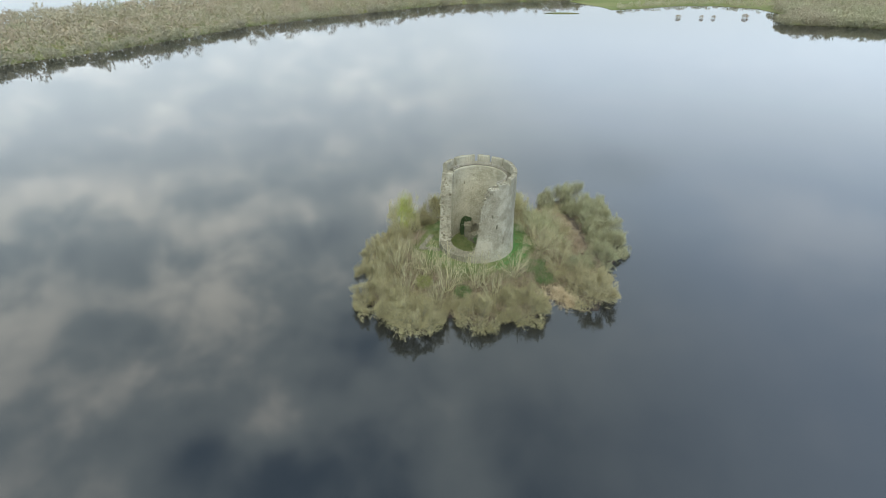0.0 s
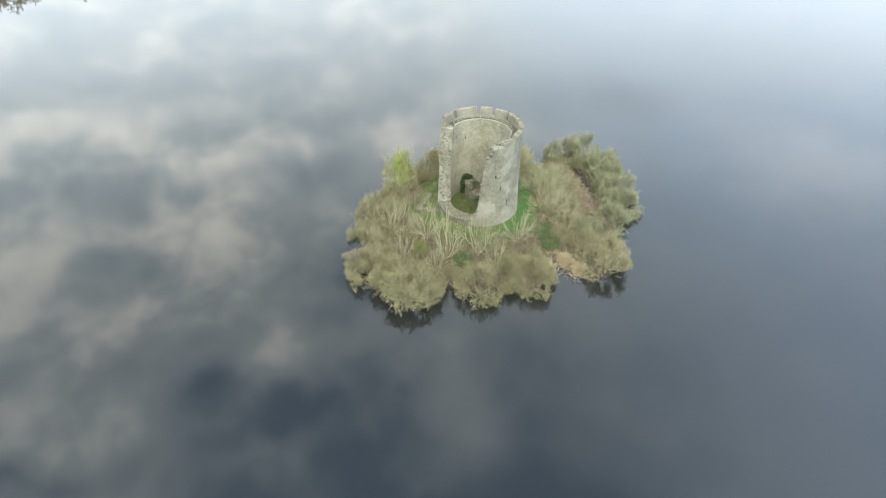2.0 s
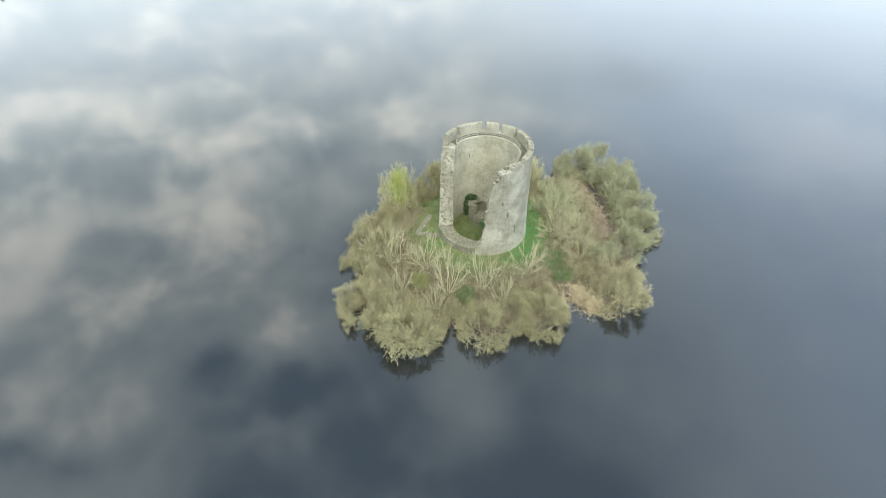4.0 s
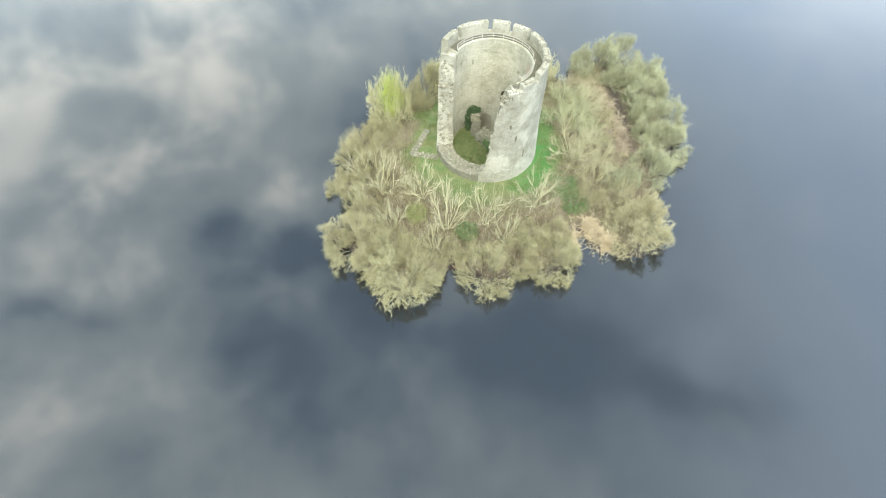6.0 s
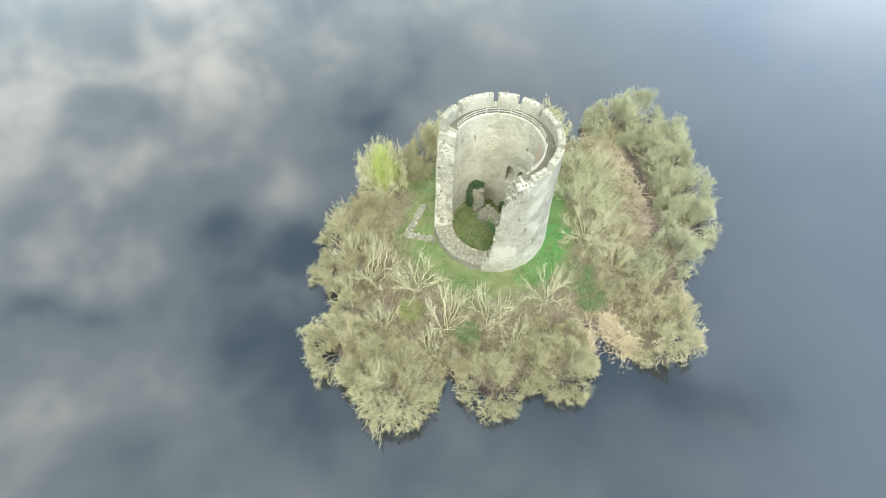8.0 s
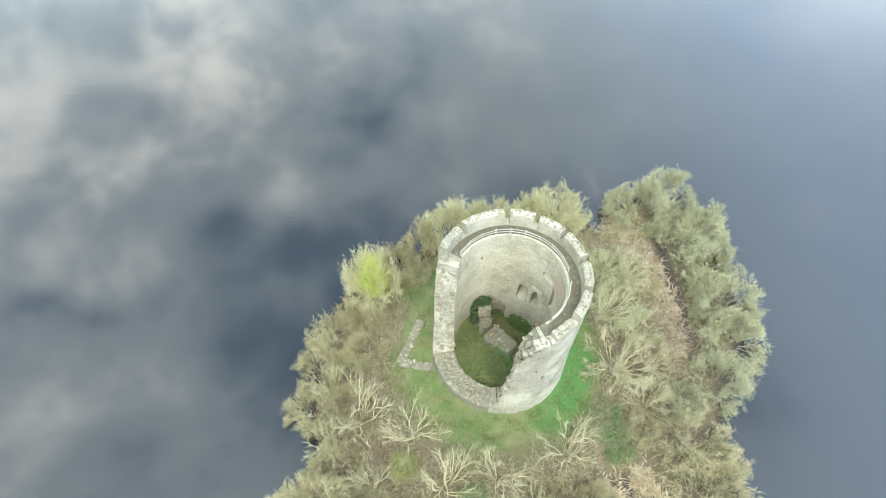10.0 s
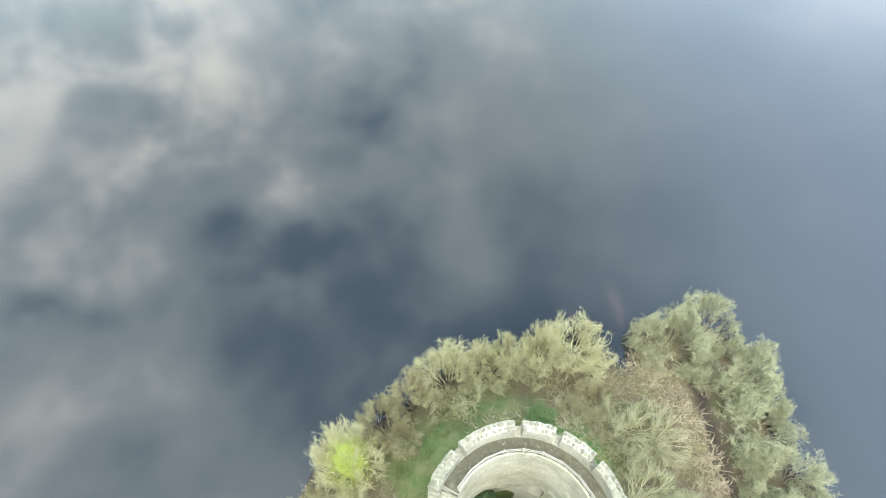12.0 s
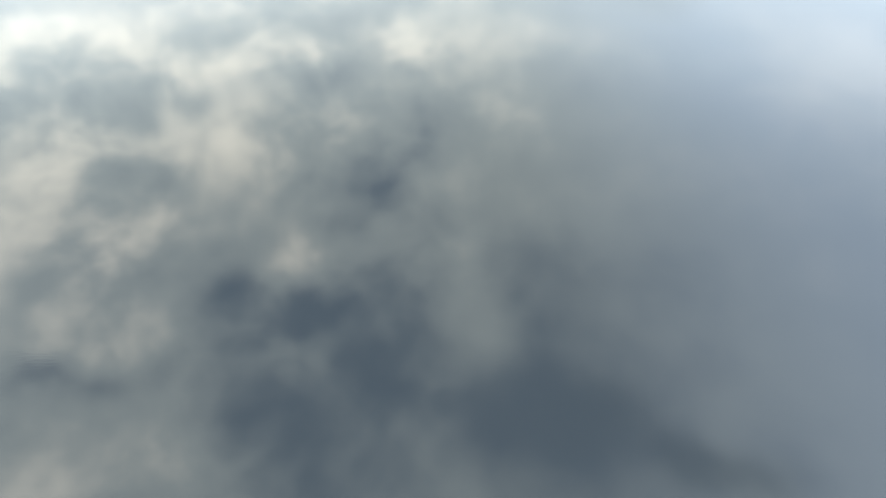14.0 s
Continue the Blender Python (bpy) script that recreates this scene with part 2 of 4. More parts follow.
LEAF_IVY = twig_material("ivy_leaves", (0.46, 0.50, 0.11), (0.32, 0.38, 0.09), (0.44, 0.46, 0.13))
LEAF_OLIVE = twig_material("olive_leaves", (0.24, 0.27, 0.09), (0.33, 0.33, 0.14))
LEAF_DARK = twig_material("dark_ivy_leaves", (0.07, 0.12, 0.05), (0.11, 0.16, 0.07))
GRASS_BLADE = twig_material("grass_blades", (0.16, 0.23, 0.08), (0.30, 0.29, 0.14), (0.12, 0.23, 0.06))
REED_DULL = twig_material("dull_reed", (0.62, 0.53, 0.38), (0.28, 0.225, 0.15))
REED = twig_material("straw_reed", (0.74, 0.61, 0.41), (0.40, 0.31, 0.19))


def far_material(name, a, b, c):
    """Distant leafless wood: the colour changes from crown to crown and in broad drifts."""
    m, n, p, co = material(name, 0.9)
    f = n.ramp(n.noise(co, 0.11, 2.0, 0.5), 0.36, 0.64)
    k = n.mix(f, a, b)
    k = n.mix(n.ramp(n.noise(co, 0.02, 3.0), 0.42, 0.62), k, c)
    r = n.add("ShaderNodeNewGeometry").outputs["Random Per Island"]
    k = n.mix(n.math("MULTIPLY", r, 0.35), k, (a[0] * 0.6, a[1] * 0.6, a[2] * 0.6))
    n.put(p.inputs["Base Color"], k)
    return m


FAR_TWIG = far_material("far_wood_twigs", (0.52, 0.44, 0.32), (0.36, 0.31, 0.23), (0.46, 0.42, 0.30))
FAR_GREEN = far_material("far_wood_green", (0.50, 0.48, 0.33), (0.36, 0.36, 0.23), (0.44, 0.40, 0.29))


def ground_material():
    """Winter grass round the tower, leaf litter and bramble stems under the trees, mud at the water."""
    m, n, p, co = material("island_ground", 0.95)
    sep = n.add("ShaderNodeSeparateXYZ")
    n.put(sep.inputs[0], co)
    x, y = sep.outputs[0], sep.outputs[1]
    r = n.math("SQRT", n.math("ADD", n.math("POWER", x, 2.0), n.math("POWER", y, 2.0)))
    r = n.math("ADD", r, n.math("MULTIPLY", n.math("SUBTRACT", n.noise(co, 0.25, 4.0), 0.5), 7.0))
    r = n.math("SUBTRACT", r, n.math("MULTIPLY", n.ramp(y, 4.0, 11.0), 3.5))
    fine = n.noise(co, 3.0, 6.0, 0.7)
    broad = n.noise(co, 0.35, 4.0, 0.6)
    grass = n.mix(n.ramp(broad, 0.35, 0.65), (0.11, 0.18, 0.055), (0.24, 0.24, 0.11))
    grass = n.mix(n.math("MULTIPLY", fine, 0.6), grass, (0.15, 0.17, 0.07))
    lush = n.math("MULTIPLY", n.ramp(x, 1.0, 8.0), n.ramp(r, 13.5, 10.0))
    grass = n.mix(n.math("MULTIPLY", lush, 0.8), grass, (0.065, 0.21, 0.05))
    litter = n.mix(fine, (0.085, 0.07, 0.042), (0.27, 0.22, 0.14))
    litter = n.mix(n.math("MULTIPLY", n.ramp(n.noise(co, 0.8, 5.0, 0.65), 0.50, 0.66), 0.5), litter, (0.12, 0.15, 0.05))
    litter = n.mix(n.math("MULTIPLY", n.ramp(broad, 0.56, 0.70), 0.6), litter, (0.07, 0.11, 0.03))
    dry = n.ramp(n.noise(co, 1.3, 6.0, 0.7), 0.50, 0.68)
    grass = n.mix(n.math("MULTIPLY", dry, 0.45), grass, (0.26, 0.24, 0.13))
    c = n.mix(n.ramp(r, 11.0, 15.0), grass, litter)
    mud = n.ramp(sep.outputs[2], 0.55, 0.1)
    c = n.mix(mud, c, (0.062, 0.05, 0.045))
    n.put(p.inputs["Base Color"], c)
    bump(n, p, n.math("ADD", fine, n.noise(co, 14.0, 4.0, 0.7)), 0.9, 0.12)
    return m


GROUND = ground_material()


def field_material():
    m, n, p, co = material("far_fields", 0.95)
    f = n.noise(co, 0.02, 5.0, 0.6)
    c = n.mix(n.ramp(f, 0.4, 0.6), (0.17, 0.21, 0.06), (0.24, 0.24, 0.09))
    c = n.mix(n.math("MULTIPLY", n.noise(co, 0.3, 5.0, 0.7), 0.6), c, (0.12, 0.13, 0.06))
    n.put(p.inputs["Base Color"], c)
    return m


FIELD = field_material()


def water_material():
    m, n, p, co = material("lake_water", 0.05)
    f = n.noise(co, 0.02, 4.0)
    c = n.mix(f, (0.018, 0.020, 0.019), (0.025, 0.026, 0.024))
    sep = n.add("ShaderNodeSeparateXYZ")
    n.put(sep.inputs[0], co)
    wob = n.math("MULTIPLY", n.math("SUBTRACT", n.noise(co, 0.5, 4.0), 0.5), 1.6)
    for x0, slope, y0, y1 in ((17.5, -0.10, 25.5, 34.5), (11.3, -0.06, 26.0, 31.0)):        # two tongues of reddish silt on the shallow bed
        off = n.math("ADD", n.math("SUBTRACT", sep.outputs[0], x0), n.math("MULTIPLY", n.math("SUBTRACT", sep.outputs[1], 28.0), -slope))
        across = n.ramp(n.math("ABSOLUTE", n.math("ADD", off, wob)), 1.5, 0.0)
        along = n.math("MULTIPLY", n.ramp(sep.outputs[1], y0, y0 + 2.0), n.ramp(sep.outputs[1], y1, y1 - 4.0))
        c = n.mix(n.math("MULTIPLY", n.math("MULTIPLY", across, along), 0.42), c, (0.07, 0.050, 0.047))
    n.put(p.inputs["Base Color"], c)
    p.inputs["IOR"].default_value = WATER_IOR
    p.inputs["Specular IOR Level"].default_value = 0.5
    p.inputs["Roughness"].default_value = 0.03
    w = n.add("ShaderNodeMapping")
    n.put(w.inputs[0], co)
    w.inputs["Rotation"].default_value = (0, 0, radians(25))
    w.inputs["Scale"].default_value = (0.5, 2.2, 1)
    h = n.math("ADD", n.math("MULTIPLY", n.noise(w.outputs[0], 1.3, 3.0), n.ramp(n.noise(co, 0.03, 3.0), 0.45, 0.7)), n.math("MULTIPLY", n.noise(co, 0.12, 2.0), 0.8))
    bump(n, p, h, 0.024, 0.25)
    return m


WATER = water_material()

# ---------------------------------------------------------------- builders


def mesh_from(name, verts, faces, mats, smooth=False):
    """A mesh from arrays: verts n x 3, faces m x 4 (or m x 3)."""
    me = bpy.data.meshes.new(name)
    verts, faces = np.asarray(verts, dtype=np.float32), np.asarray(faces, dtype=np.int32)
    k = faces.shape[1]
    me.vertices.add(len(verts))
    me.vertices.foreach_set("co", verts.ravel())
    me.loops.add(faces.size)
    me.loops.foreach_set("vertex_index", faces.ravel())
    me.polygons.add(len(faces))
    me.polygons.foreach_set("loop_start", np.arange(0, faces.size, k, dtype=np.int32))
    me.polygons.foreach_set("loop_total", np.full(len(faces), k, dtype=np.int32))
    me.polygons.foreach_set("use_smooth", np.full(len(faces), smooth))
    for mt in mats if isinstance(mats, (list, tuple)) else [mats]:
        me.materials.append(mt)
    me.update(calc_edges=True)
    me.validate()
    return me


def part_of(name, data, parent, label="", m=None):
    ob = new(name, data)
    ob.parent = parent
    if m is not None:
        ob.matrix_basis = m
    if label:
        ob["label"] = label
    return ob


def part(name, bm, mat_, parent, label="", m=None):
    me = bpy.data.meshes.new(name)
    bm.to_mesh(me)
    bm.free()
    me.materials.append(mat_)
    return part_of(name, me, parent, label, m)


def box_bm(sx, sy, sz, bevel=0.02, jitter=0.0, rng=None):
    """A box standing on z = 0, bevelled, its corners a little out of true."""
    bm = bmesh.new()
    bmesh.ops.create_cube(bm, size=1)
    for v in bm.verts:
        v.co = Vector((v.co.x * sx, v.co.y * sy, (v.co.z + 0.5) * sz))
        if jitter:
            v.co += Vector([rng.uniform(-jitter, jitter) for _ in range(3)])
    if bevel:
        bmesh.ops.bevel(bm, geom=bm.edges[:], offset=bevel, segments=1, affect="EDGES")
    return bm


def tubes(paths, radii, sides=3):
    """Tapered tubes. paths: n x k x 3, radii: n x k. Returns verts and quads."""
    n, k, _ = paths.shape
    d = np.empty_like(paths)
    d[:, :-1] = paths[:, 1:] - paths[:, :-1]
    d[:, -1] = d[:, -2]
    d /= np.linalg.norm(d, axis=2, keepdims=True) + 1e-9
    ref = np.where(np.abs(d[..., 2:3]) > 0.9, np.array([1.0, 0, 0]), np.array([0, 0, 1.0]))
    a = np.cross(d, ref)
    a /= np.linalg.norm(a, axis=2, keepdims=True) + 1e-9
    b = np.cross(d, a)
    ang = np.arange(sides) * math.tau / sides
    ring = a[:, :, None, :] * np.cos(ang)[None, None, :, None] + b[:, :, None, :] * np.sin(ang)[None, None, :, None]
    v = paths[:, :, None, :] + ring * radii[:, :, None, None]
    idx = np.arange(n * k * sides).reshape(n, k, sides)
    nxt = np.roll(idx, -1, axis=2)
    q = np.stack([idx[:, :-1], nxt[:, :-1], nxt[:, 1:], idx[:, 1:]], axis=-1)
    return v.reshape(-1, 3), q.reshape(-1, 4)


def unit(v):
    return v / (np.linalg.norm(v, axis=-1, keepdims=True) + 1e-9)


def curve_points(p0, d, length, bend, k):
    """n shoots from p0 along d that bend by the vectors bend: n x k x 3."""
    s = np.linspace(0, 1, k)[None, :, None]
    return p0[:, None] + (d * length[:, None])[:, None] * s + (bend * length[:, None])[:, None] * s * s

# ---------------------------------------------------------------- water and island
bm = bmesh.new()
bmesh.ops.create_grid(bm, x_segments=40, y_segments=40, size=4000)
me = bpy.data.meshes.new("water")
bm.to_mesh(me)
bm.free()
me.materials.append(WATER)
tagged(new("water", me), "calm dark lake water mirroring a cloudy sky", "water", kind="structure")

SHORE = [(-23.6, -6.5), (-21.0, -10.3), (-22.6, -17.0), (-18.8, -22.2), (-13, -27.4), (-9.6, -26.2), (-6.6, -22.6), (-4.6, -22.6),
         (-0.5, -26), (2.8, -23.8), (8.4, -24), (11.8, -21.0), (13.2, -18.6), (12.6, -15.9), (13.3, -15.7), (14.3, -18.2), (15.6, -19.0), (17.6, -19.6), (18.6, -21), (22, -20.8), (24.5, -16.5), (26, -10.5), (30.3, -3),
         (33.5, 5), (33.4, 15.5), (32.5, 24), (26, 28.4), (20, 26.2), (17.4, 24.4), (16.4, 21.0), (13, 23.8), (7, 24), (0.6, 21.5), (-7, 19.6), (-12, 15),
         (-18.5, 12.5), (-22, 6.5), (-23, 0)]


def shore_distance(px, py):
    """Signed distance to the island's edge, positive on land."""
    poly = np.array(SHORE)
    best = np.full(px.shape, 1e9)
    inside = np.zeros(px.shape, dtype=bool)
    for (ax, ay), (bx, by) in zip(poly, np.roll(poly, -1, axis=0)):
        ex, ey = bx - ax, by - ay
        t = np.clip(((px - ax) * ex + (py - ay) * ey) / (ex * ex + ey * ey), 0, 1)
        best = np.minimum(best, np.hypot(px - ax - t * ex, py - ay - t * ey))
        cross = ((ay > py) != (by > py)) & (px < ex * (py - ay) / (ey if ey else 1e-9) + ax)
        inside ^= cross
    return np.where(inside, best, -best)


def smooth(v, lo, hi):
    t = np.clip((v - lo) / (hi - lo), 0, 1)
    return t * t * (3 - 2 * t)


def ground_height(px, py):
    """Mound under the tower, low wet ground behind the reed ditch, banks at the water."""
    px, py = np.asarray(px, dtype=float), np.asarray(py, dtype=float)
    d = shore_distance(px, py)
    r = np.hypot(px, py)
    h = 0.55 + 2.5 * (1 - smooth(r, 11.0, 20.0))
    h = h * smooth(d, 0.0, 3.0) - 0.9 * (1 - smooth(d, -2.5, 0.6))
    ditch = np.exp(-(((px - 25.2 + 0.03 * (py - 8)) / 1.1) ** 2)) * smooth(py, -1, 3) * (1 - smooth(py, 18, 24))
    h = h - 0.36 * ditch
    return h


def build_ground():
    n = 200
    xs, ys = np.linspace(-32, 42, n), np.linspace(-36, 38, n)
    gx, gy = np.meshgrid(xs, ys)
    h = ground_height(gx, gy)
    wob = np.array([noise.noise((x * 0.5, y * 0.5, 3.0)) + 0.5 * noise.noise((x * 1.4, y * 1.4, 7.0)) for x, y in zip(gx.ravel(), gy.ravel())]).reshape(h.shape)
    r = np.hypot(gx, gy)
    h = h + wob * 0.14 * smooth(r, 8.5, 11)
    h = np.where(r < 6.6, 0.6, h)
    idx = np.arange(n * n).reshape(n, n)
    q = np.stack([idx[:-1, :-1], idx[:-1, 1:], idx[1:, 1:], idx[1:, :-1]], axis=-1).reshape(-1, 4)
    v = np.stack([gx, gy, h], axis=-1).reshape(-1, 3)
    tagged(new("ground", mesh_from("ground", v, q, GROUND, True)), "grassy island ground with leaf litter under bare bushes", "ground", kind="structure")


build_ground()

# ---------------------------------------------------------------- the tower
WALK = 18.9
R_IN, R_OUT = 5.52, 7.75
OUT_TOP = [(0, WALK), (150, WALK), (153, 19.4), (159, 18.8), (164, 17.4), (169, 15.6), (174, 12.6), (179, 9.6), (184, 7.0), (187, 5.6), (189, 4.5), (205, 4.2), (230, 4.1),
           (252, 4.3), (259, 4.8), (264, 6.2), (267, 9.0), (269, 12.6), (272, 15.6), (276, 17.2), (281, 18.2), (292, WALK), (360, WALK)]
IN_TOP = [(0, WALK), (150, WALK), (154, 18.6), (161, 17.4), (167, 15.2), (172, 12.6), (178, 9.4), (184, 6.8), (187, 5.2), (190, 4.3), (205, 4.1), (230, 4.1), (258, 4.2),
          (268, 4.6), (274, 5.8), (277, 9.0), (279, 14.0), (281, 17.3), (286, 18.6), (292, WALK), (360, WALK)]
# openings in the inner face: from, to (degrees), sill, head, depth, arched
NICHES = [(53.5, 66, 7.0, 10.1, 1.7, 1), (37.5, 47.5, 7.0, 10.0, 1.5, 1), (35, 51, 10.5, 11.2, 0.25, 0), (22, 40, 14.1, 14.7, 0.35, 0), (15.5, 20.5, 10.4, 14.1, 0.5, 0),
          (115.6, 118, 15.0, 15.7, 0.5, 0), (78, 99, 0.5, 4.9, 1.0, 1)]
SLITS = [(296, 297.6, 10.2, 11.2, 0.5, 0), (309, 310.6, 6.4, 8.0, 0.5, 0), (288, 289.2, 13.0, 13.6, 0.4, 0)]


def depth_at(th, z, openings):
    for a, b, lo, hi, dep, arched in openings:
        if a <= th <= b and lo <= z <= hi:
            if arched:
                s = (2 * th - a - b) / (b - a)
                if z > hi - 0.9 * (1 - math.sqrt(max(0.0, 1 - s * s))):
                    continue
            return dep
    return 0.0


def wall_tops(th):
    xo, zo = zip(*OUT_TOP)
    xi, zi = zip(*IN_TOP)
    return np.interp(th % 360, xo, zo), np.interp(th % 360, xi, zi)


def ragged(th, salt, amount):
    """Broken courses: steps of a stone's height along the torn edge."""
    h = amount * (noise.noise((th * 0.9, salt, 0)) + 0.7 * noise.noise((th * 0.33, salt, 5)))
    return round(h / 0.28) * 0.28 if amount > 0.5 else h


def build_tower():
    tower = new("ruined_round_tower")
    tagged(tower, "ruined round stone tower, torn open, with broken battlements", "castle tower")
    cols, rows, across = 540, 84, 8
    v, mat_of = [], []
    for j in range(cols):
        th = 360.0 * j / cols
        a = radians(th)
        to, ti = wall_tops(th)
        torn = 152 < th < 290
        if torn:
            amount = 1.3 if (153 < th < 188 or th > 262) else 0.04
            to, ti = to + ragged(th, 1.0, amount), ti + ragged(th, 9.0, amount)
        ca, sa = math.cos(a), math.sin(a)
        for k in range(rows):
            z = 1.6 + (to - 1.6) * k / (rows - 1)
            r = R_OUT + 0.36 * (1 - min(1, max(0, (z - 3) / 7)) ** 0.8) - depth_at(th, z, SLITS)
            r += 0.07 * noise.noise((ca * 9, sa * 9, z * 1.3)) + 0.045 * noise.noise((ca * 26, sa * 26, z * 3.6))
            v.append((r * ca, r * sa, z))
        for k in range(1, across):
            s = k / across
            ro = R_OUT + (0.3 if to < 7 else 0.0)
            r = ro + (R_IN - ro) * s
            z = to + (ti - to) * s
            if torn:
                z += 0.22 * noise.noise((ca * r * 2.2, sa * r * 2.2, 4.0)) + 0.16 * noise.noise((ca * r * 5, sa * r * 5, 2.0))
            v.append((r * ca, r * sa, z))
        for k in range(rows):
            z = ti + (0.4 - ti) * k / (rows - 1)
            r = R_IN + depth_at(th, z, NICHES)
            r += 0.06 * noise.noise((ca * 7, sa * 7, z * 1.3 + 30)) + 0.04 * noise.noise((ca * 19, sa * 19, z * 3.6 + 9))
            v.append((r * ca, r * sa, z))
    ring = rows * 2 + across - 1
    idx = np.arange(cols * ring).reshape(cols, ring)
    nx = np.roll(idx, -1, axis=0)
    q = np.stack([idx[:, :-1], nx[:, :-1], nx[:, 1:], idx[:, 1:]], axis=-1)
    me = mesh_from("curtain_wall", v, q.reshape(-1, 4), [STONE, STONE_IN, STONE_LOW, WALK_TOP])
    inner = np.zeros((cols, ring - 1), dtype=np.int32)
    inner[:, rows + across - 1:] = 1
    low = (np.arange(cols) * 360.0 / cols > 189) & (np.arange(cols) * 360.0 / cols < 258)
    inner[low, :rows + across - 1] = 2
    deg = np.arange(cols) * 360.0 / cols
    inner[(deg < 152) | (deg > 292), rows - 1:rows + across - 1] = 3
    me.polygons.foreach_set("material_index", inner.ravel())
    part_of("curtain_wall", me, tower)
    return tower


def arc_block(a0, a1, r0, r1, z0, z1, rng, step=1.5, slope=0.0, wear=0.05):
    """A curved block of masonry between two angles and radii, with worn edges."""
    n = max(3, int(abs(a1 - a0) / step))
    bm = bmesh.new()
    rings = []
    for i in range(n + 1):
        a = radians(a0 + (a1 - a0) * i / n)
        prof = [(r0, z0), (r1, z0), (r1, z1 - 0.12 + slope), (r1 - 0.10, z1 + slope), ((r0 + r1) / 2, z1 + 0.04 + slope / 2), (r0 + 0.10, z1), (r0, z1 - 0.12)]
        ring = []
        for r, z in prof:
            dr, dz = (rng.uniform(-wear, wear), rng.uniform(-wear, wear)) if z > z0 else (0, 0)
            ring.append(bm.verts.new(((r + dr) * math.cos(a), (r + dr) * math.sin(a), z + dz)))
        rings.append(ring)
    for p, q in zip(rings, rings[1:]):
        for k in range(7):
            bm.faces.new((p[k], p[(k + 1) % 7], q[(k + 1) % 7], q[k]))
    bm.faces.new(rings[0])
    bm.faces.new(rings[-1][::-1])
    bmesh.ops.recalc_face_normals(bm, faces=bm.faces)
    return bm


def stone_meshes(count, rng):
    """Alike but uneven loose stones, shared by all that use them."""
    made = []
    for i in range(count):
        bm = box_bm(1.0, rng.uniform(0.6, 0.9), rng.uniform(0.45, 0.7), 0.14, 0.11, rng)
        bmesh.ops.triangulate(bm, faces=bm.faces[:])
        me = bpy.data.meshes.new("stone")
        bm.to_mesh(me)
        bm.free()
        me.materials.append(LOOSE)
        made.append(me)
    return made


rng = random.Random(11)
STONES = stone_meshes(7, rng)
tower = build_tower()


def place_stone(parent, x, y, z, size, name="stone"):
    m = Matrix.Translation((x, y, z)) @ Euler((rng.uniform(-0.25, 0.25), rng.uniform(-0.25, 0.25), rng.uniform(0, 6.3))).to_matrix().to_4x4() @ Matrix.Scale(size, 4)
    return part_of(name, rng.choice(STONES), parent, m=m)


# battlements: from, to (degrees), height of the top
MERLONS = [(134.5, 158.5, 20.65), (92.8, 128.8, 20.75), (67.3, 87.6, 20.75), (41.2, 62.6, 20.7), (13.5, 36.8, 20.7), (-13.5, 7.5, 20.6), (-40, -17.5, 20.45), (-63, -45, 20.0),
           (-78, -67, 19.3)]
for a0, a1, top in MERLONS:
    me_ob = part("merlon", arc_block(a0, a1, 6.82, 7.74, WALK - 0.2, top, rng, slope=-0.12), STONE, tower)
    count = int(abs(a1 - a0) / 3.0)
    for i in range(count):
        for rr in (7.02, 7.45):
            a = radians(a0 + (a1 - a0) * (i + rng.uniform(0.25, 0.75)) / count)
            place_stone(me_ob, rr * math.cos(a), rr * math.sin(a), top - 0.13, rng.uniform(0.22, 0.36), "coping_stone")
part("parapet", arc_block(-66, 160, 6.84, 7.72, WALK - 0.3, WALK + 0.28, rng, wear=0.04), STONE, tower)
part("end_pier", arc_block(154, 163, 5.5, 7.7, 15.0, 18.7, rng, wear=0.12), STONE, tower)
part("kerb", arc_block(-60, 150, 5.5, 5.74, WALK - 0.3, WALK + 0.12, rng, wear=0.03), STONE_IN, tower)

# stones that stand proud of the torn faces and lie on the low ring


def torn_angle(z, s, lo, hi):
    """Where a torn face stands at height z, s of the way from the outer to the inner edge."""
    found = []
    for prof in (OUT_TOP, IN_TOP):
        pts = sorted((h, t) for t, h in prof if lo <= t <= hi)
        found.append(np.interp(z, [h for h, _ in pts], [t for _, t in pts]))
    return found[0] + (found[1] - found[0]) * s


for i in range(520):
    s = rng.uniform(0.03, 0.97)
    if i < 330:
        th = rng.uniform(188, 262)
        s = rng.choice((rng.uniform(0.02, 0.14), rng.uniform(0.84, 0.97), s))      # kerbs of larger stones on both edges
        to, ti = wall_tops(th)
        r, z, size = 8.0 + (R_IN - 8.0) * s, to + (ti - to) * s - 0.06, rng.uniform(0.16, 0.36)
    else:
        z = rng.uniform(4.6, 18.6)
        th = torn_angle(z, s, 254, 290) if i < 425 else torn_angle(z, s, 150, 192)
        r, size = R_OUT + (R_IN - R_OUT) * s, rng.uniform(0.32, 0.62)
    place_stone(tower, r * math.cos(radians(th)), r * math.sin(radians(th)), z - 0.12, size)

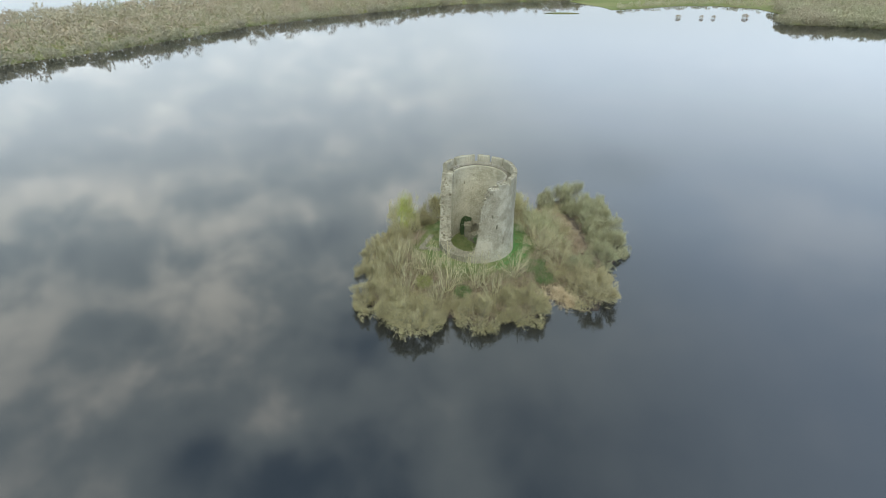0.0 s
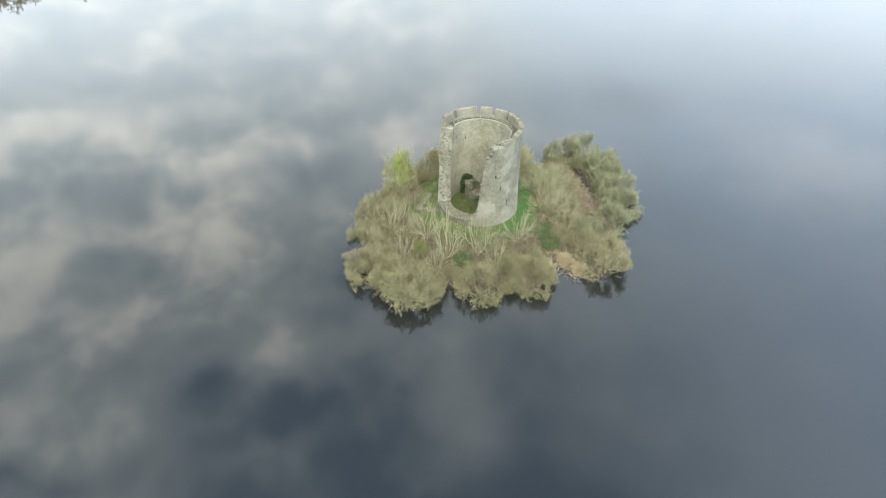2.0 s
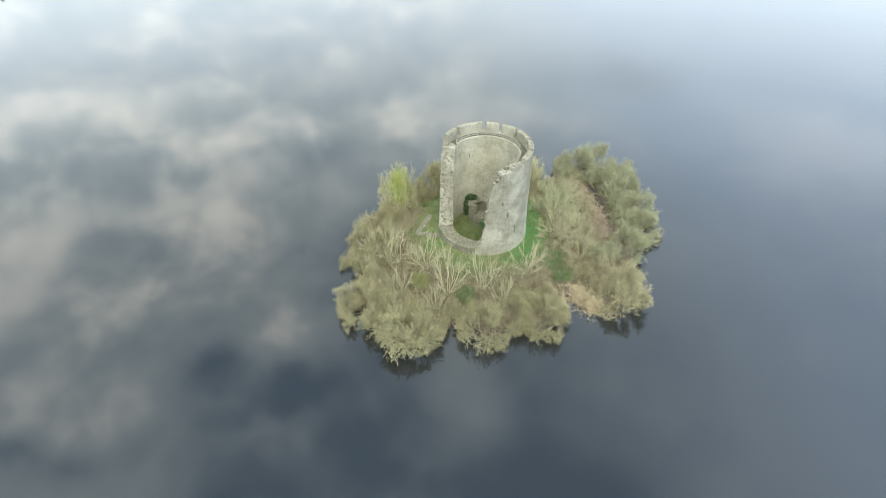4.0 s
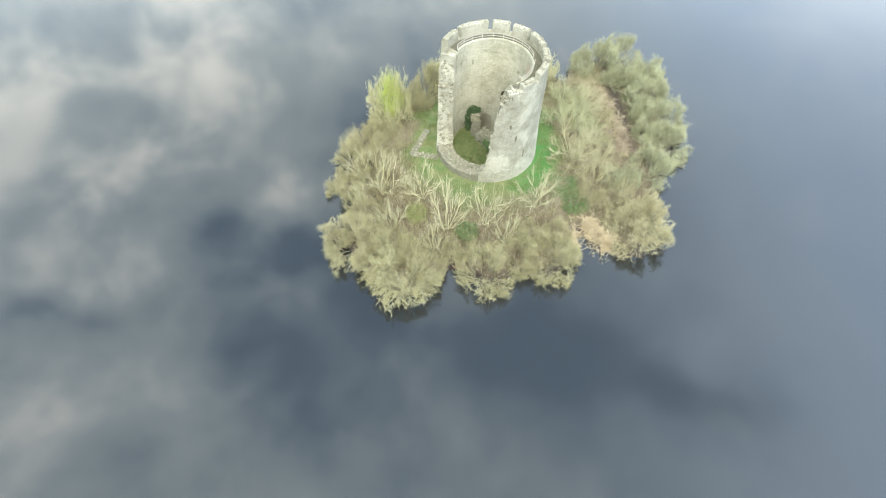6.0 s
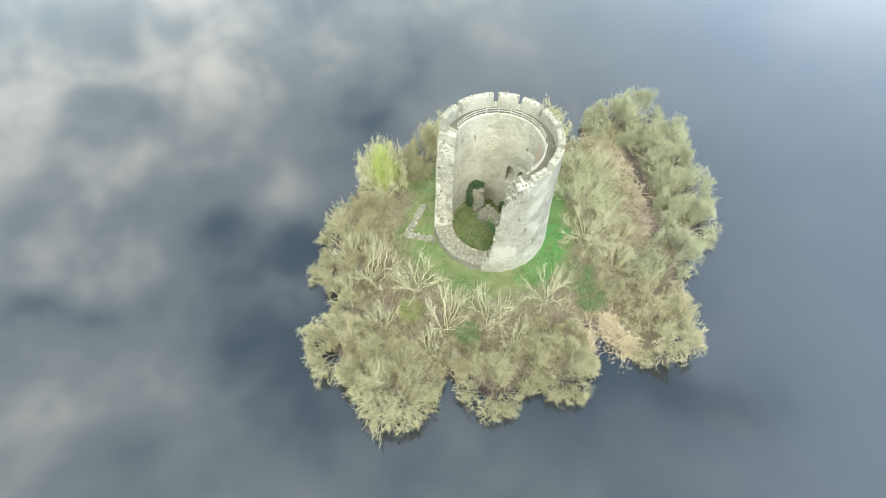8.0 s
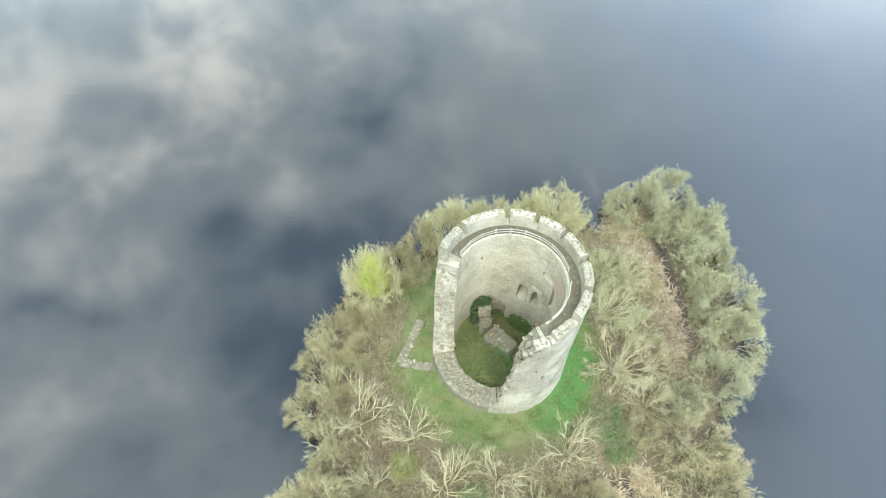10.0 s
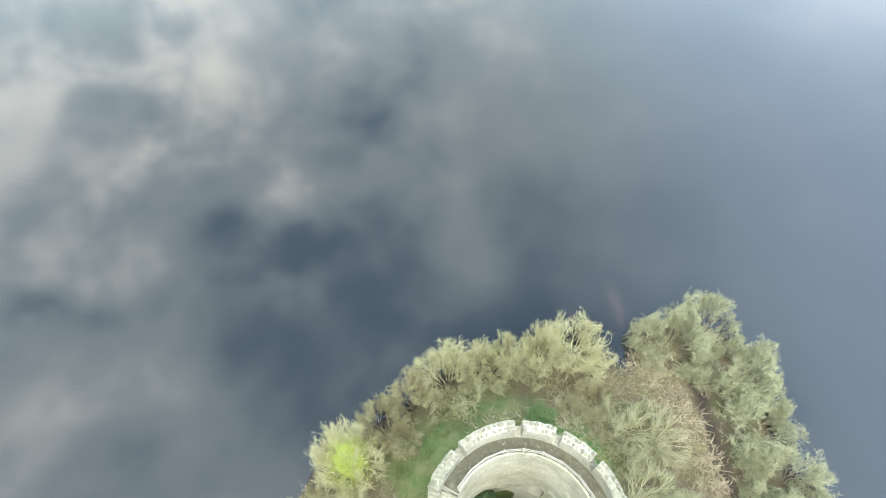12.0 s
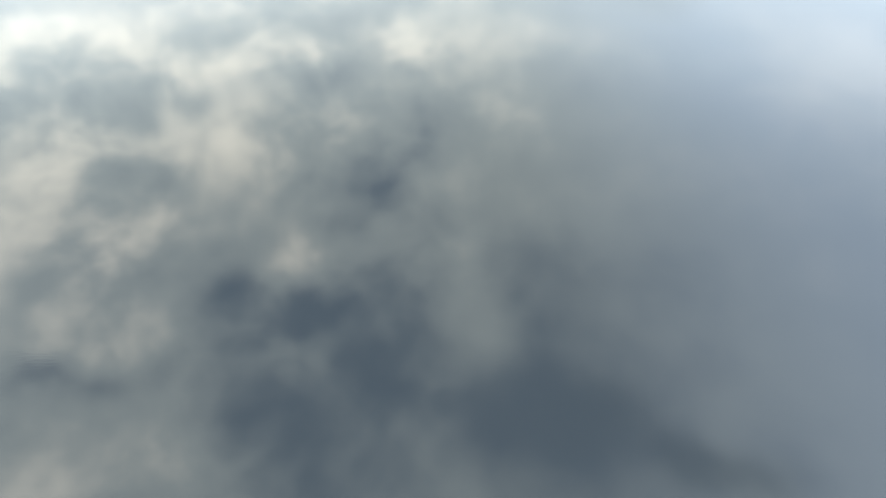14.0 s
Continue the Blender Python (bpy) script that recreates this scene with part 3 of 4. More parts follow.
# timber rail on the inner edge of the wall walk
RAIL_R = 5.74
POSTS = [149 - 15.6 * i for i in range(14)]
railing = new("timber_railing")
tagged(railing, "weathered pale timber railing round the wall walk", "railing")
for a in POSTS:
    q = radians(a)
    part("post", box_bm(0.10, 0.10, 0.86, 0.012), RAIL, railing,
         m=Matrix.Translation((RAIL_R * math.cos(q), RAIL_R * math.sin(q), WALK)) @ Euler((rng.uniform(-0.03, 0.03), rng.uniform(-0.03, 0.03), q)).to_matrix().to_4x4())
for i, (a, b) in enumerate(zip(POSTS, POSTS[1:])):
    if i in (9,):
        continue
    p, q = [Vector((RAIL_R * math.cos(radians(t)), RAIL_R * math.sin(radians(t)), WALK)) for t in (a, b)]
    d = q - p
    for h in (0.34, 0.72):
        bm = box_bm(d.length, 0.05, 0.10, 0.01)
        part("rail", bm, RAIL, railing, m=Matrix.Translation((p + q) / 2 + Vector((0, 0, h + rng.uniform(-0.03, 0.03)))) @ Matrix.Rotation(math.atan2(d.y, d.x), 4, "Z"))

# reddish boards on the inner wall
boards = new("wall_boards")
tagged(boards, "reddish weathered upright boards fixed to the inner wall", "boarding")
for i in range(9):
    a = radians(-10 + 3.3 * i)
    part("board", box_bm(0.05, 0.27, 3.6 - 0.12 * (i % 3), 0.01), BOARD, boards,
         m=Matrix.Translation(((R_IN - 0.08) * math.cos(a), (R_IN - 0.08) * math.sin(a), 14.0 + 0.1 * (i % 2))) @ Matrix.Rotation(a, 4, "Z"))


def inside_ground():
    """Grass bank inside the tower and the cellar behind it."""
    n = 60
    v, q = [], []
    for i in range(n + 1):
        for j in range(n + 1):
            x, y = -5.6 + 11.2 * i / n, -5.6 + 11.2 * j / n
            side = x * 0.45 - 1.0 + y * 0.62              # positive in the cellar
            h = 3.35 - 2.2 * float(smooth(np.array(side), 0.2, 1.1)) + 0.12 * noise.noise((x, y, 1)) + 0.06 * noise.noise((x * 3, y * 3, 1))
            v.append((x, y, h))
    idx = np.arange((n + 1) ** 2).reshape(n + 1, n + 1)
    q = np.stack([idx[:-1, :-1], idx[1:, :-1], idx[1:, 1:], idx[:-1, 1:]], axis=-1).reshape(-1, 4)
    keep = np.array([math.hypot(*np.mean([v[k][:2] for k in f], axis=0)) < 5.62 for f in q])
    tagged(new("tower_floor", mesh_from("tower_floor", v, q[keep], GROUND, True)), "grass bank and dark sunken cellar inside the tower", "ground", kind="structure")


inside_ground()


def rubble_wall(name, label, category, ends, thick, height, base, count, seed, stone=None):
    """A stub of thick wall with ragged stone top, along a line of points."""
    r = random.Random(seed)
    ob = new(name)
    tagged(ob, label, category)
    for (x0, y0), (x1, y1) in zip(ends, ends[1:]):
        d = Vector((x1 - x0, y1 - y0, 0))
        bm = bmesh.new()
        nx, nz = max(4, int(d.length / 0.18)), 10
        side = Vector((-d.y, d.x, 0)).normalized() * thick / 2
        rows_ = []
        for i in range(nx + 1):
            p = Vector((x0, y0, base)) + d * i / nx
            hh = height * (1 - 0.35 * abs(noise.noise((p.x * 0.8, p.y * 0.8, seed)))) * (0.75 if i in (0, nx) else 1)
            ring = []
            for s in (-1, 1):
                for k in range(nz + 1):
                    kk = k if s < 0 else nz - k
                    ring.append(bm.verts.new(p + side * s * (1 - 0.06 * kk / nz) + Vector((r.uniform(-0.13, 0.13), r.uniform(-0.13, 0.13), hh * kk / nz + (r.uniform(-0.1, 0.1) if kk else 0)))))
            rows_.append(ring)
        for p, q in zip(rows_, rows_[1:]):
            for k in range(len(p) - 1):
                bm.faces.new((p[k], q[k], q[k + 1], p[k + 1]))
        bm.faces.new(rows_[0][::-1])
        bm.faces.new(rows_[-1])
        bmesh.ops.recalc_face_normals(bm, faces=bm.faces)
        part("masonry", bm, stone or (STONE_LOW if height < 1 else STONE_IN), ob)
        for i in range(int(count * d.length)):
            p = Vector((x0, y0, base)) + d * r.random() * 0.96 + side * r.uniform(-0.9, 0.9)
            place_stone(ob, p.x, p.y, base + height * r.uniform(0.72, 0.92), r.uniform(0.22, 0.42))
    return ob


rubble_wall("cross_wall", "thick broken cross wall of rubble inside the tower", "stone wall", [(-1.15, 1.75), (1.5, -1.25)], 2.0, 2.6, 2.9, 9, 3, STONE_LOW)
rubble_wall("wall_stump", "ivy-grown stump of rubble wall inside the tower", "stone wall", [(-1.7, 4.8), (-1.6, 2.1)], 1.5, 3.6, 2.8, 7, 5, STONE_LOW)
rubble_wall("vault_remnant", "broken springing of a vault along the inner wall", "stone wall", [(4.5, -0.6), (5.0, 2.4)], 1.0, 4.6, 1.0, 5, 8, STONE_RED)
rubble_wall("partition_wall", "low reddish broken partition wall over the cellar", "stone wall", [(1.4, -1.3), (4.9, 0.4)], 1.1, 3.4, 1.0, 6, 9, STONE_RED)
rubble_wall("foundation_wall", "low grass-edged rubble foundation beside the tower", "stone wall", [(-7.9, -2.6), (-11.9, -1.8), (-9.6, 3.9)], 1.0, 0.42, 2.80, 3, 6)

# ---------------------------------------------------------------- trees and bushes


def forked_crown(seed, radius, height, stems, forks, lengths, widths, spread, twigs, twig_len, base=0.5, low=0.1, lift=0.12, first=0.45, lump=0.12, sway=0.03, clip=1.0, start_low=0.4):
    """A bare woody plant that fills an uneven dome: stems that fork again and again into ever finer shoots, ending in sprays of twigs.
    forks, lengths: children of each piece, order by order, and their length as a share of the dome. Returns paths and radii, order by order."""
    g = np.random.default_rng(seed)
    up = np.array([0, 0, 1.0])

    def hull(d):
        return 1 + lump * (np.sin(d[:, 0] * 6 + seed) * np.sin(d[:, 1] * 7 + 2 * seed) + 0.8 * np.sin(d[:, 2] * 8 + 4 * d[:, 0] + seed) + 0.5 * np.sin(11 * d[:, 1] - 5 * d[:, 2]))

    def shoots(a, d, ln, k, curl):
        s = np.linspace(0, 1, k)[None, :, None]
        n = len(a)
        bend = g.normal(0, curl, (n, 3)) + up * lift * 0.5
        p = a[:, None] + (d * ln[:, None])[:, None] * s + (bend * ln[:, None])[:, None] * s * s
        p[:, 1:-1] += g.normal(0, sway, (n, k - 2, 3)) * ln[:, None, None]
        end = p[:, -1]
        far = np.linalg.norm(end, axis=1)
        over = np.minimum(1.0, clip * hull(unit(end)) * g.uniform(0.93, 1.06, n) / (far + 1e-9))
        p += (end * (over - 1)[:, None])[:, None] * s
        return p

    az = np.arange(stems) * 2.4 + g.uniform(-0.4, 0.4, stems)
    z = low + (0.98 - low) * ((np.arange(stems) * 0.618) % 1.0)
    rr = np.sqrt(1 - z * z)
    d = np.stack([rr * np.cos(az), rr * np.sin(az), z], axis=1)
    foot = np.stack([np.cos(az), np.sin(az), np.zeros(stems)], axis=1) * (base / radius) * g.uniform(0.2, 1, (stems, 1))
    foot[:, 2] = -0.25 / height
    orders = [shoots(foot, d, first * g.uniform(0.8, 1.2, stems), 6, 0.06)]
    for level, (c, ln) in enumerate(zip(forks, lengths)):
        par = np.repeat(orders[-1], c, axis=0)
        n, k = par.shape[0], par.shape[1]
        f = g.uniform(start_low, 0.98, n)
        f[::c] = 1.0
        at = np.minimum((f * (k - 1)).astype(int), k - 2)
        w = (f * (k - 1) - at)[:, None]
        i = np.arange(n)
        start = par[i, at] * (1 - w) + par[i, at + 1] * w
        way = unit(par[i, at + 1] - par[i, at]) + spread[level] * unit(g.normal(0, 1, (n, 3))) + 0.25 * unit(start) + lift * up
        orders.append(shoots(start, unit(way), ln * g.uniform(0.6, 1.3, n), (5, 3, 3)[min(level, 2)], 0.09))
    size = np.array([radius, radius, height])
    reach = np.percentile(np.linalg.norm(orders[-1][:, -1], axis=1), 90)
    orders = [p / reach * size for p in orders]
    par = np.repeat(orders[-1], twigs, axis=0)
    n = len(par)
    f = g.uniform(0.1, 1.0, n)[:, None] * (par.shape[1] - 1)
    at = np.minimum(f.astype(int), par.shape[1] - 2)[:, 0]
    i = np.arange(n)
    w = f - at[:, None]
    way = unit(unit(par[i, at + 1] - par[i, at]) + spread[-1] * unit(g.normal(0, 1, (n, 3))) + 0.2 * up)
    orders.append(curve_points(par[i, at] * (1 - w) + par[i, at + 1] * w, way, twig_len * g.uniform(0.5, 1.4, n), g.normal(0, 0.12, (n, 3)) + lift * up, 2))
    out = []
    for p, w0, w1 in zip(orders, widths, widths[1:]):
        p[..., 2] = np.maximum(p[..., 2], -0.25)
        out.append((p, np.linspace(w0, w1, p.shape[1])[None] * g.uniform(0.75, 1.25, (len(p), 1))))
    return out


def ribbons(paths, radii, g, face=None):
    """Hair-fine shoots and twigs: slivers that taper and turn at random."""
    k = paths.shape[1]
    d = unit(paths[:, -1] - paths[:, 0])
    s = unit(np.cross(d, g.normal(0, 1, d.shape) if face is None else face))[:, None] * radii[:, :, None]
    v = np.stack([paths - s, paths + s], axis=2).reshape(-1, 3)
    at = np.arange(len(paths))[:, None] * 2 * k + np.arange(k - 1)[None] * 2
    return v, np.stack([at, at + 1, at + 3, at + 2], axis=-1).reshape(-1, 4)


def joined(orders, sides=3):
    vs, qs, off = [], [], 0
    for p, r in orders:
        v, q = tubes(p, r, sides) if p.shape[1] > 3 else ribbons(p, r, np.random.default_rng(len(p)))
        vs.append(v)
        qs.append(q + off)
        off += len(v)
    return np.concatenate(vs), np.concatenate(qs)


def leaf_cloud(g, count, centre, radii, size):
    """Small bent leaves on and in an uneven ellipsoid: two triangles each."""
    d = unit(g.normal(0, 1, (count, 3)))
    lump = 1 + 0.22 * np.sin(d[:, 0] * 5 + 1) * np.sin(d[:, 1] * 6 + 2) + 0.15 * np.sin(d[:, 2] * 9)
    p = np.array(centre) + d * np.array(radii) * (g.uniform(0.35, 1.0, (count, 1)) ** 0.5) * lump[:, None]
    a = unit(g.normal(0, 1, (count, 3))) * size * g.uniform(0.6, 1.3, (count, 1))
    b = unit(np.cross(a, g.normal(0, 1, (count, 3)))) * size * 0.5
    v = np.stack([p - a, p + b, p + a, p - b], axis=1)
    v[:, 1::2, 2] -= size * 0.25
    return v.reshape(-1, 3), np.arange(count * 4).reshape(-1, 4)


def bare_plant(name, label, category, orders, bark, twig, pale=3):
    """thing > stems, crown"""
    ob = new(name)
    tagged(ob, label, category)
    for p, r in zip(orders[0][0], orders[0][1]):
        v, q = tubes(p[None], r[None], 6)
        part_of("stem", mesh_from("stem", v, q, bark, True), ob)
    (p3, r3), (p4, r4) = orders[-2], orders[-1]
    v, q = joined(orders[1:-2] + [(p3[::pale], r3[::pale])], 3)      # every pale-th shoot in bark colour: sunlight in the colour where pale, shade where dark
    part_of("branch_work", mesh_from("branch_work", v, q, bark), ob)["kind"] = "stuff"
    rest = np.arange(len(p3)) % pale > 0
    v, q = joined([(p3[rest], r3[rest]), (p4, r4)])
    part_of("crown", mesh_from("crown", v, q, twig), ob)["kind"] = "stuff"
    return ob


def scaled(x, y, sx, sz, turn):
    z = float(ground_height(x, y))
    return Matrix.Translation((x, y, max(z, 0.05) - 0.05)) @ Matrix.Rotation(turn, 4, "Z") @ Matrix.Diagonal((sx, sx, sz, 1))


def plant_all(makers, spots, group):
    """First of each kind is built, the rest are copies. spots: x, y, radius, height."""
    r = random.Random(len(spots) * 7 + len(group))
    made = {}
    for i, (x, y, rad, hei) in enumerate(spots):
        k = i % len(makers)
        m = scaled(x, y, rad / 3.75, hei / 5.9, r.uniform(0, 6.3))
        if k not in made:
            ob = makers[k]()
            ob.matrix_basis = m
            made[k] = ob
            ob["group"] = group
        else:
            ob = made[k]
            keep = ob.matrix_basis.copy()
            ob.matrix_basis = Matrix()
            copy_thing(ob, m)
            ob.matrix_basis = keep
    return made


def willow(seed, label, twig):
    return lambda: bare_plant("willow_bush", label, "bush",
                              forked_crown(seed, 3.8, 5.7, 20, (5, 5, 5), (0.34, 0.26, 0.15), (0.05, 0.03, 0.020, 0.017, 0.012, 0.005), (0.75, 0.8, 1.0, 1.1), 4, 0.34, 1.2, 0.0, 0.08, 0.45, 0.12, 0.03, 1.0, 0.12), BARK_SHADED if twig is not TWIG_YELLOW else TWIG_YELLOW, twig, 3)


def open_tree(seed, label, twig):
    return lambda: bare_plant("bare_tree", label, "tree",
                              forked_crown(seed, 4.2, 6.4, 6, (3, 3, 4), (0.44, 0.30, 0.20), (0.050, 0.040, 0.032, 0.022, 0.011, 0.004), (0.6, 0.65, 0.75, 0.9), 4, 0.45, 0.2, 0.5, 0.1, 0.40, 0.1, 0.05, 1.5), BARK_PALE, twig, 2)


def star_tree(seed, label, twig):
    return lambda: bare_plant("spreading_tree", label, "tree",
                              forked_crown(seed, 4.3, 6.0, 15, (3, 4, 5), (0.40, 0.28, 0.18), (0.046, 0.032, 0.024, 0.017, 0.010, 0.004), (0.5, 0.6, 0.7, 0.85), 5, 0.45, 0.2, 0.15, 0.03, 0.42, 0.1, 0.04, 1.2), BARK_PALE, twig, 2)


def scrub(seed, label, twig):
    return lambda: bare_plant("bramble_scrub", label, "shrub",
                              forked_crown(seed, 4.0, 5.0, 14, (4, 4), (0.4, 0.3), (0.03, 0.024, 0.018, 0.012, 0.007), (0.7, 0.8, 0.9), 5, 0.9, 2.8, 0.02, 0.05, 0.5, 0.2), TWIG_BROWN, twig, 4)


OLIVE = "leafless olive-grey willow bush at the water's edge"
plant_all([willow(1, OLIVE, TWIG_OLIVE), willow(2, OLIVE, TWIG_OLIVE), willow(3, OLIVE, TWIG_OLIVE)],
          [(-20.3, 1.8, 4.1, 5.5), (-21.8, -2, 3.4, 4.6), (-22.2, -7.5, 3.5, 4.8), (-18.6, 5.6, 2.6, 4.5), (-18.0, -3, 3.0, 4.8),
           (-13.1, -23.6, 5.8, 6.4), (-20.2, -18.2, 4.8, 6.0), (-17.0, -21.8, 3.8, 5.2), (-1.2, -23.6, 4.2, 6.4), (8.2, -21.6, 4.4, 5.8), (3.6, -21.0, 3.4, 5.2),
           (10.6, -20.6, 2.3, 3.6), (-9.6, -22.8, 3.2, 5.0), (-9.2, 15.6, 3.8, 8.2), (-13.4, 13.2, 3.4, 6.6), (-10.5, 10.8, 2.2, 4.0), (11.0, 16.2, 2.6, 4.2), (-17.6, 10.0, 2.4, 4.0),
           (-14.5, -19.0, 3.6, 5.2), (-4.5, -19.6, 2.8, 4.4), (5.4, -17.6, 3.0, 4.6), (-18.6, -13.2, 3.2, 4.8), (15.4, -9.4, 2.6, 4.0), (-22.4, -17.6, 2.4, 3.0), (9.6, -17.0, 2.4, 3.8), (-16.4, 0.6, 3.0, 4.6), (-15.8, 4.6, 2.4, 4.2), (-17.4, -6.2, 2.6, 4.6)],
          "willow bushes round the island")
GREY = "leafless grey-green willow bush on the wet shore"
plant_all([willow(4, GREY, TWIG_GREY), willow(5, GREY, TWIG_GREY), willow(6, GREY, TWIG_GREY)],
          [(29.2, 19.0, 4.9, 7.0), (29.6, 12.4, 4.8, 6.0), (30.6, 6.8, 4.6, 5.8), (30.3, 1.8, 4.4, 5.4), (26.4, -3.8, 4.0, 5.4), (22.8, 23.2, 4.6, 7.2), (27.8, 25.8, 4.5, 7.0),
           (31.8, 15.4, 2.8, 4.4), (32.4, 20.6, 3.3, 4.8), (32.0, 4.6, 2.4, 3.8), (21.4, -6.4, 3.0, 4.6), (28.0, 9.6, 2.4, 4.4), (28.0, 4.6, 2.4, 4.4), (25.6, 19.4, 2.4, 4.4), (19.8, 24.2, 2.6, 4.6)],
          "grey willows behind the ditch")
YELLOW = "leafless yellow-green willow bush"
plant_all([willow(7, YELLOW, TWIG_YELLOW), willow(8, YELLOW, TWIG_YELLOW)],
          [(-5.4, 18.2, 4.9, 8.0), (9.8, 22.0, 4.9, 7.8), (-1.4, 19.6, 3.6, 7.0), (5.6, 21.0, 3.6, 7.2), (2.1, 20.8, 3.4, 7.2)],
          "yellow willows")
STRAW_BUSH = "leafless straw-olive willow bush at the landing"
plant_all([willow(9, STRAW_BUSH, TWIG_STRAW), willow(10, STRAW_BUSH, TWIG_STRAW)],
          [(22.0, -11.6, 4.2, 6.0), (21.9, -17.0, 4.7, 6.6), (23.8, -14.0, 3.2, 5.2)], "straw willows")
PALE = "bare pale-barked young tree with upright limbs"
plant_all([open_tree(21, PALE, TWIG_PALE), open_tree(22, PALE, TWIG_PALE), open_tree(23, PALE, TWIG_PALE)],
          [(-16.3, -8.3, 4.6, 8.4), (-10.1, -10.4, 3.8, 8.0), (-6.8, -15.6, 4.2, 9.8), (-1.0, -15.0, 3.8, 8.8), (6.8, -12.4, 3.8, 7.2), (-14.6, -15.2, 2.8, 6.6),
           (-19.6, -11.2, 3.4, 5.6), (-8.6, -18.6, 2.4, 6.0), (2.2, -18.0, 2.8, 6.0), (-20.0, -4.6, 3.2, 6.0)],
          "pale bare trees")
STAR = "bare spreading tree with grey-brown radiating limbs"
plant_all([star_tree(31, STAR, TWIG_PALE), star_tree(32, STAR, TWIG_GREY)],
          [(13.8, -2.6, 4.2, 6.6), (13.6, 4.8, 4.0, 6.8), (17.4, 11.0, 3.8, 6.2), (14.8, 12.6, 3.6, 6.0), (17.2, -6.6, 3.2, 5.0), (18.4, 3.4, 3.0, 5.0), (18.6, -1.4, 2.6, 4.6)],
          "spreading trees beside the tower")


def scrub_spots():
    r = random.Random(5)
    spots = []
    while len(spots) < 22:
        x, y = r.uniform(-19, 21), r.uniform(-21, 16)
        d = math.hypot(x, y)
        if (14.5 if x < 0 else 12.5) < d < 24 and float(shore_distance(np.array(x), np.array(y))) > 2.5 and not (x > 11 and y < -12) and (x > 0 or y < 4):
            spots.append((x, y, r.uniform(1.5, 2.4), r.uniform(1.3, 2.8)))
    return spots


BRAMBLE = "low tangle of bramble and dead stems under bare trees"
plant_all([scrub(41, BRAMBLE, TWIG_BROWN), scrub(42, BRAMBLE, TWIG_OLIVE), scrub(43, BRAMBLE, TWIG_PALE)], scrub_spots(), "bramble scrub under the trees")


def undergrowth(label, twig, count, seed, keep):
    """Thickets of thin dead stems and suckers between the trees, each with a few side twigs."""
    g = np.random.default_rng(seed)
    x, y = g.uniform(-22, 26, count), g.uniform(-25, 23, count)
    patch = np.array([noise.noise((a * 0.28, b * 0.28, seed)) + 0.6 * noise.noise((a, b, seed)) for a, b in zip(x, y)])
    ok = (shore_distance(x, y) > 0.8) & (patch > -0.22) & keep(x, y, np.hypot(x, y) + 1.6 * patch)
    x, y = x[ok], y[ok]
    n = len(x)
    foot = np.column_stack([x, y, ground_height(x, y) - 0.05])
    stem = curve_points(foot, unit(np.column_stack([g.normal(0, 0.55, (n, 2)), np.ones(n)])), g.uniform(0.6, 2.1, n), g.normal(0, 0.2, (n, 3)), 3)
    at = np.repeat(stem, 4, axis=0)
    f = g.uniform(0.2, 1.0, (len(at), 1))
    side = curve_points(at[:, 0] * (1 - f) + at[:, 2] * f, unit(unit(at[:, 2] - at[:, 0]) * 0.6 + unit(g.normal(0, 1, (len(at), 3)))), g.uniform(0.25, 0.8, len(at)), g.normal(0, 0.15, (len(at), 3)), 2)
    v, q = joined([(stem, np.array([[0.013, 0.010, 0.005]]) * g.uniform(0.7, 1.4, (n, 1))), (side, np.array([[0.008, 0.004]]) * g.uniform(0.7, 1.4, (len(at), 1)))])
    tagged(new("undergrowth", mesh_from("undergrowth", v, q, twig)), label, "undergrowth", kind="stuff")


undergrowth("thin brown dead stems crowding under bare trees", TWIG_RUSSET, 30000, 45, lambda x, y, r: (r > 12.6) & (y < 6) & ((x < 11) | (y > -12)))
undergrowth("thin olive bramble stems under bare trees", TWIG_OLIVE, 14000, 47, lambda x, y, r: (r > 13.0) & ((y < 5) | (x > 6)) & ((x < 11) | (y > -12)) & (x < 23))
undergrowth("thin pale suckers among bare trees", TWIG_PALE, 16000, 46, lambda x, y, r: (r > 13.2) & ((y < 4) | (x > 6)) & ((x < 11) | (y > -12)) & (x < 22))


def evergreen(name, label, x, y, rad, hei, leaf, seed, count=2600):
    g = np.random.default_rng(seed)
    ob = new(name)
    tagged(ob, label, "shrub")
    z = float(ground_height(x, y))
    ob.matrix_basis = Matrix.Translation((x, y, z))
    st = forked_crown(seed, rad, hei, 6, (3, 3), (0.4, 0.3), (0.05, 0.03, 0.02, 0.015, 0.01), (0.6, 0.6, 0.8), 3, 0.3, 0.2)
    v, q = joined(st)
    part_of("woody_base", mesh_from("woody_base", v, q, TWIG_BROWN), ob)["kind"] = "stuff"
    v, q = leaf_cloud(g, count, (0, 0, hei * 0.55), (rad, rad, hei * 0.5), 0.12)
    part_of("foliage", mesh_from("foliage", v, q, leaf), ob)["kind"] = "stuff"
    return ob


evergreen("evergreen_shrub", "dense yellow-green evergreen shrub", -11.1, -13.4, 1.7, 2.2, LEAF_OLIVE, 51, 1500)
evergreen("evergreen_shrub", "small dark green evergreen bush among bare trees", -3.6, -16.8, 1.7, 2.0, LEAF_GREEN, 52, 1300)
evergreen("evergreen_shrub", "low dark green ivy thicket beside the grass", 11.4, -8.8, 2.6, 1.4, LEAF_GREEN, 53, 1900)
evergreen("evergreen_shrub", "low dark green ivy thicket beside the grass", 13.0, -11.4, 2.1, 1.3, LEAF_GREEN, 54, 1500)
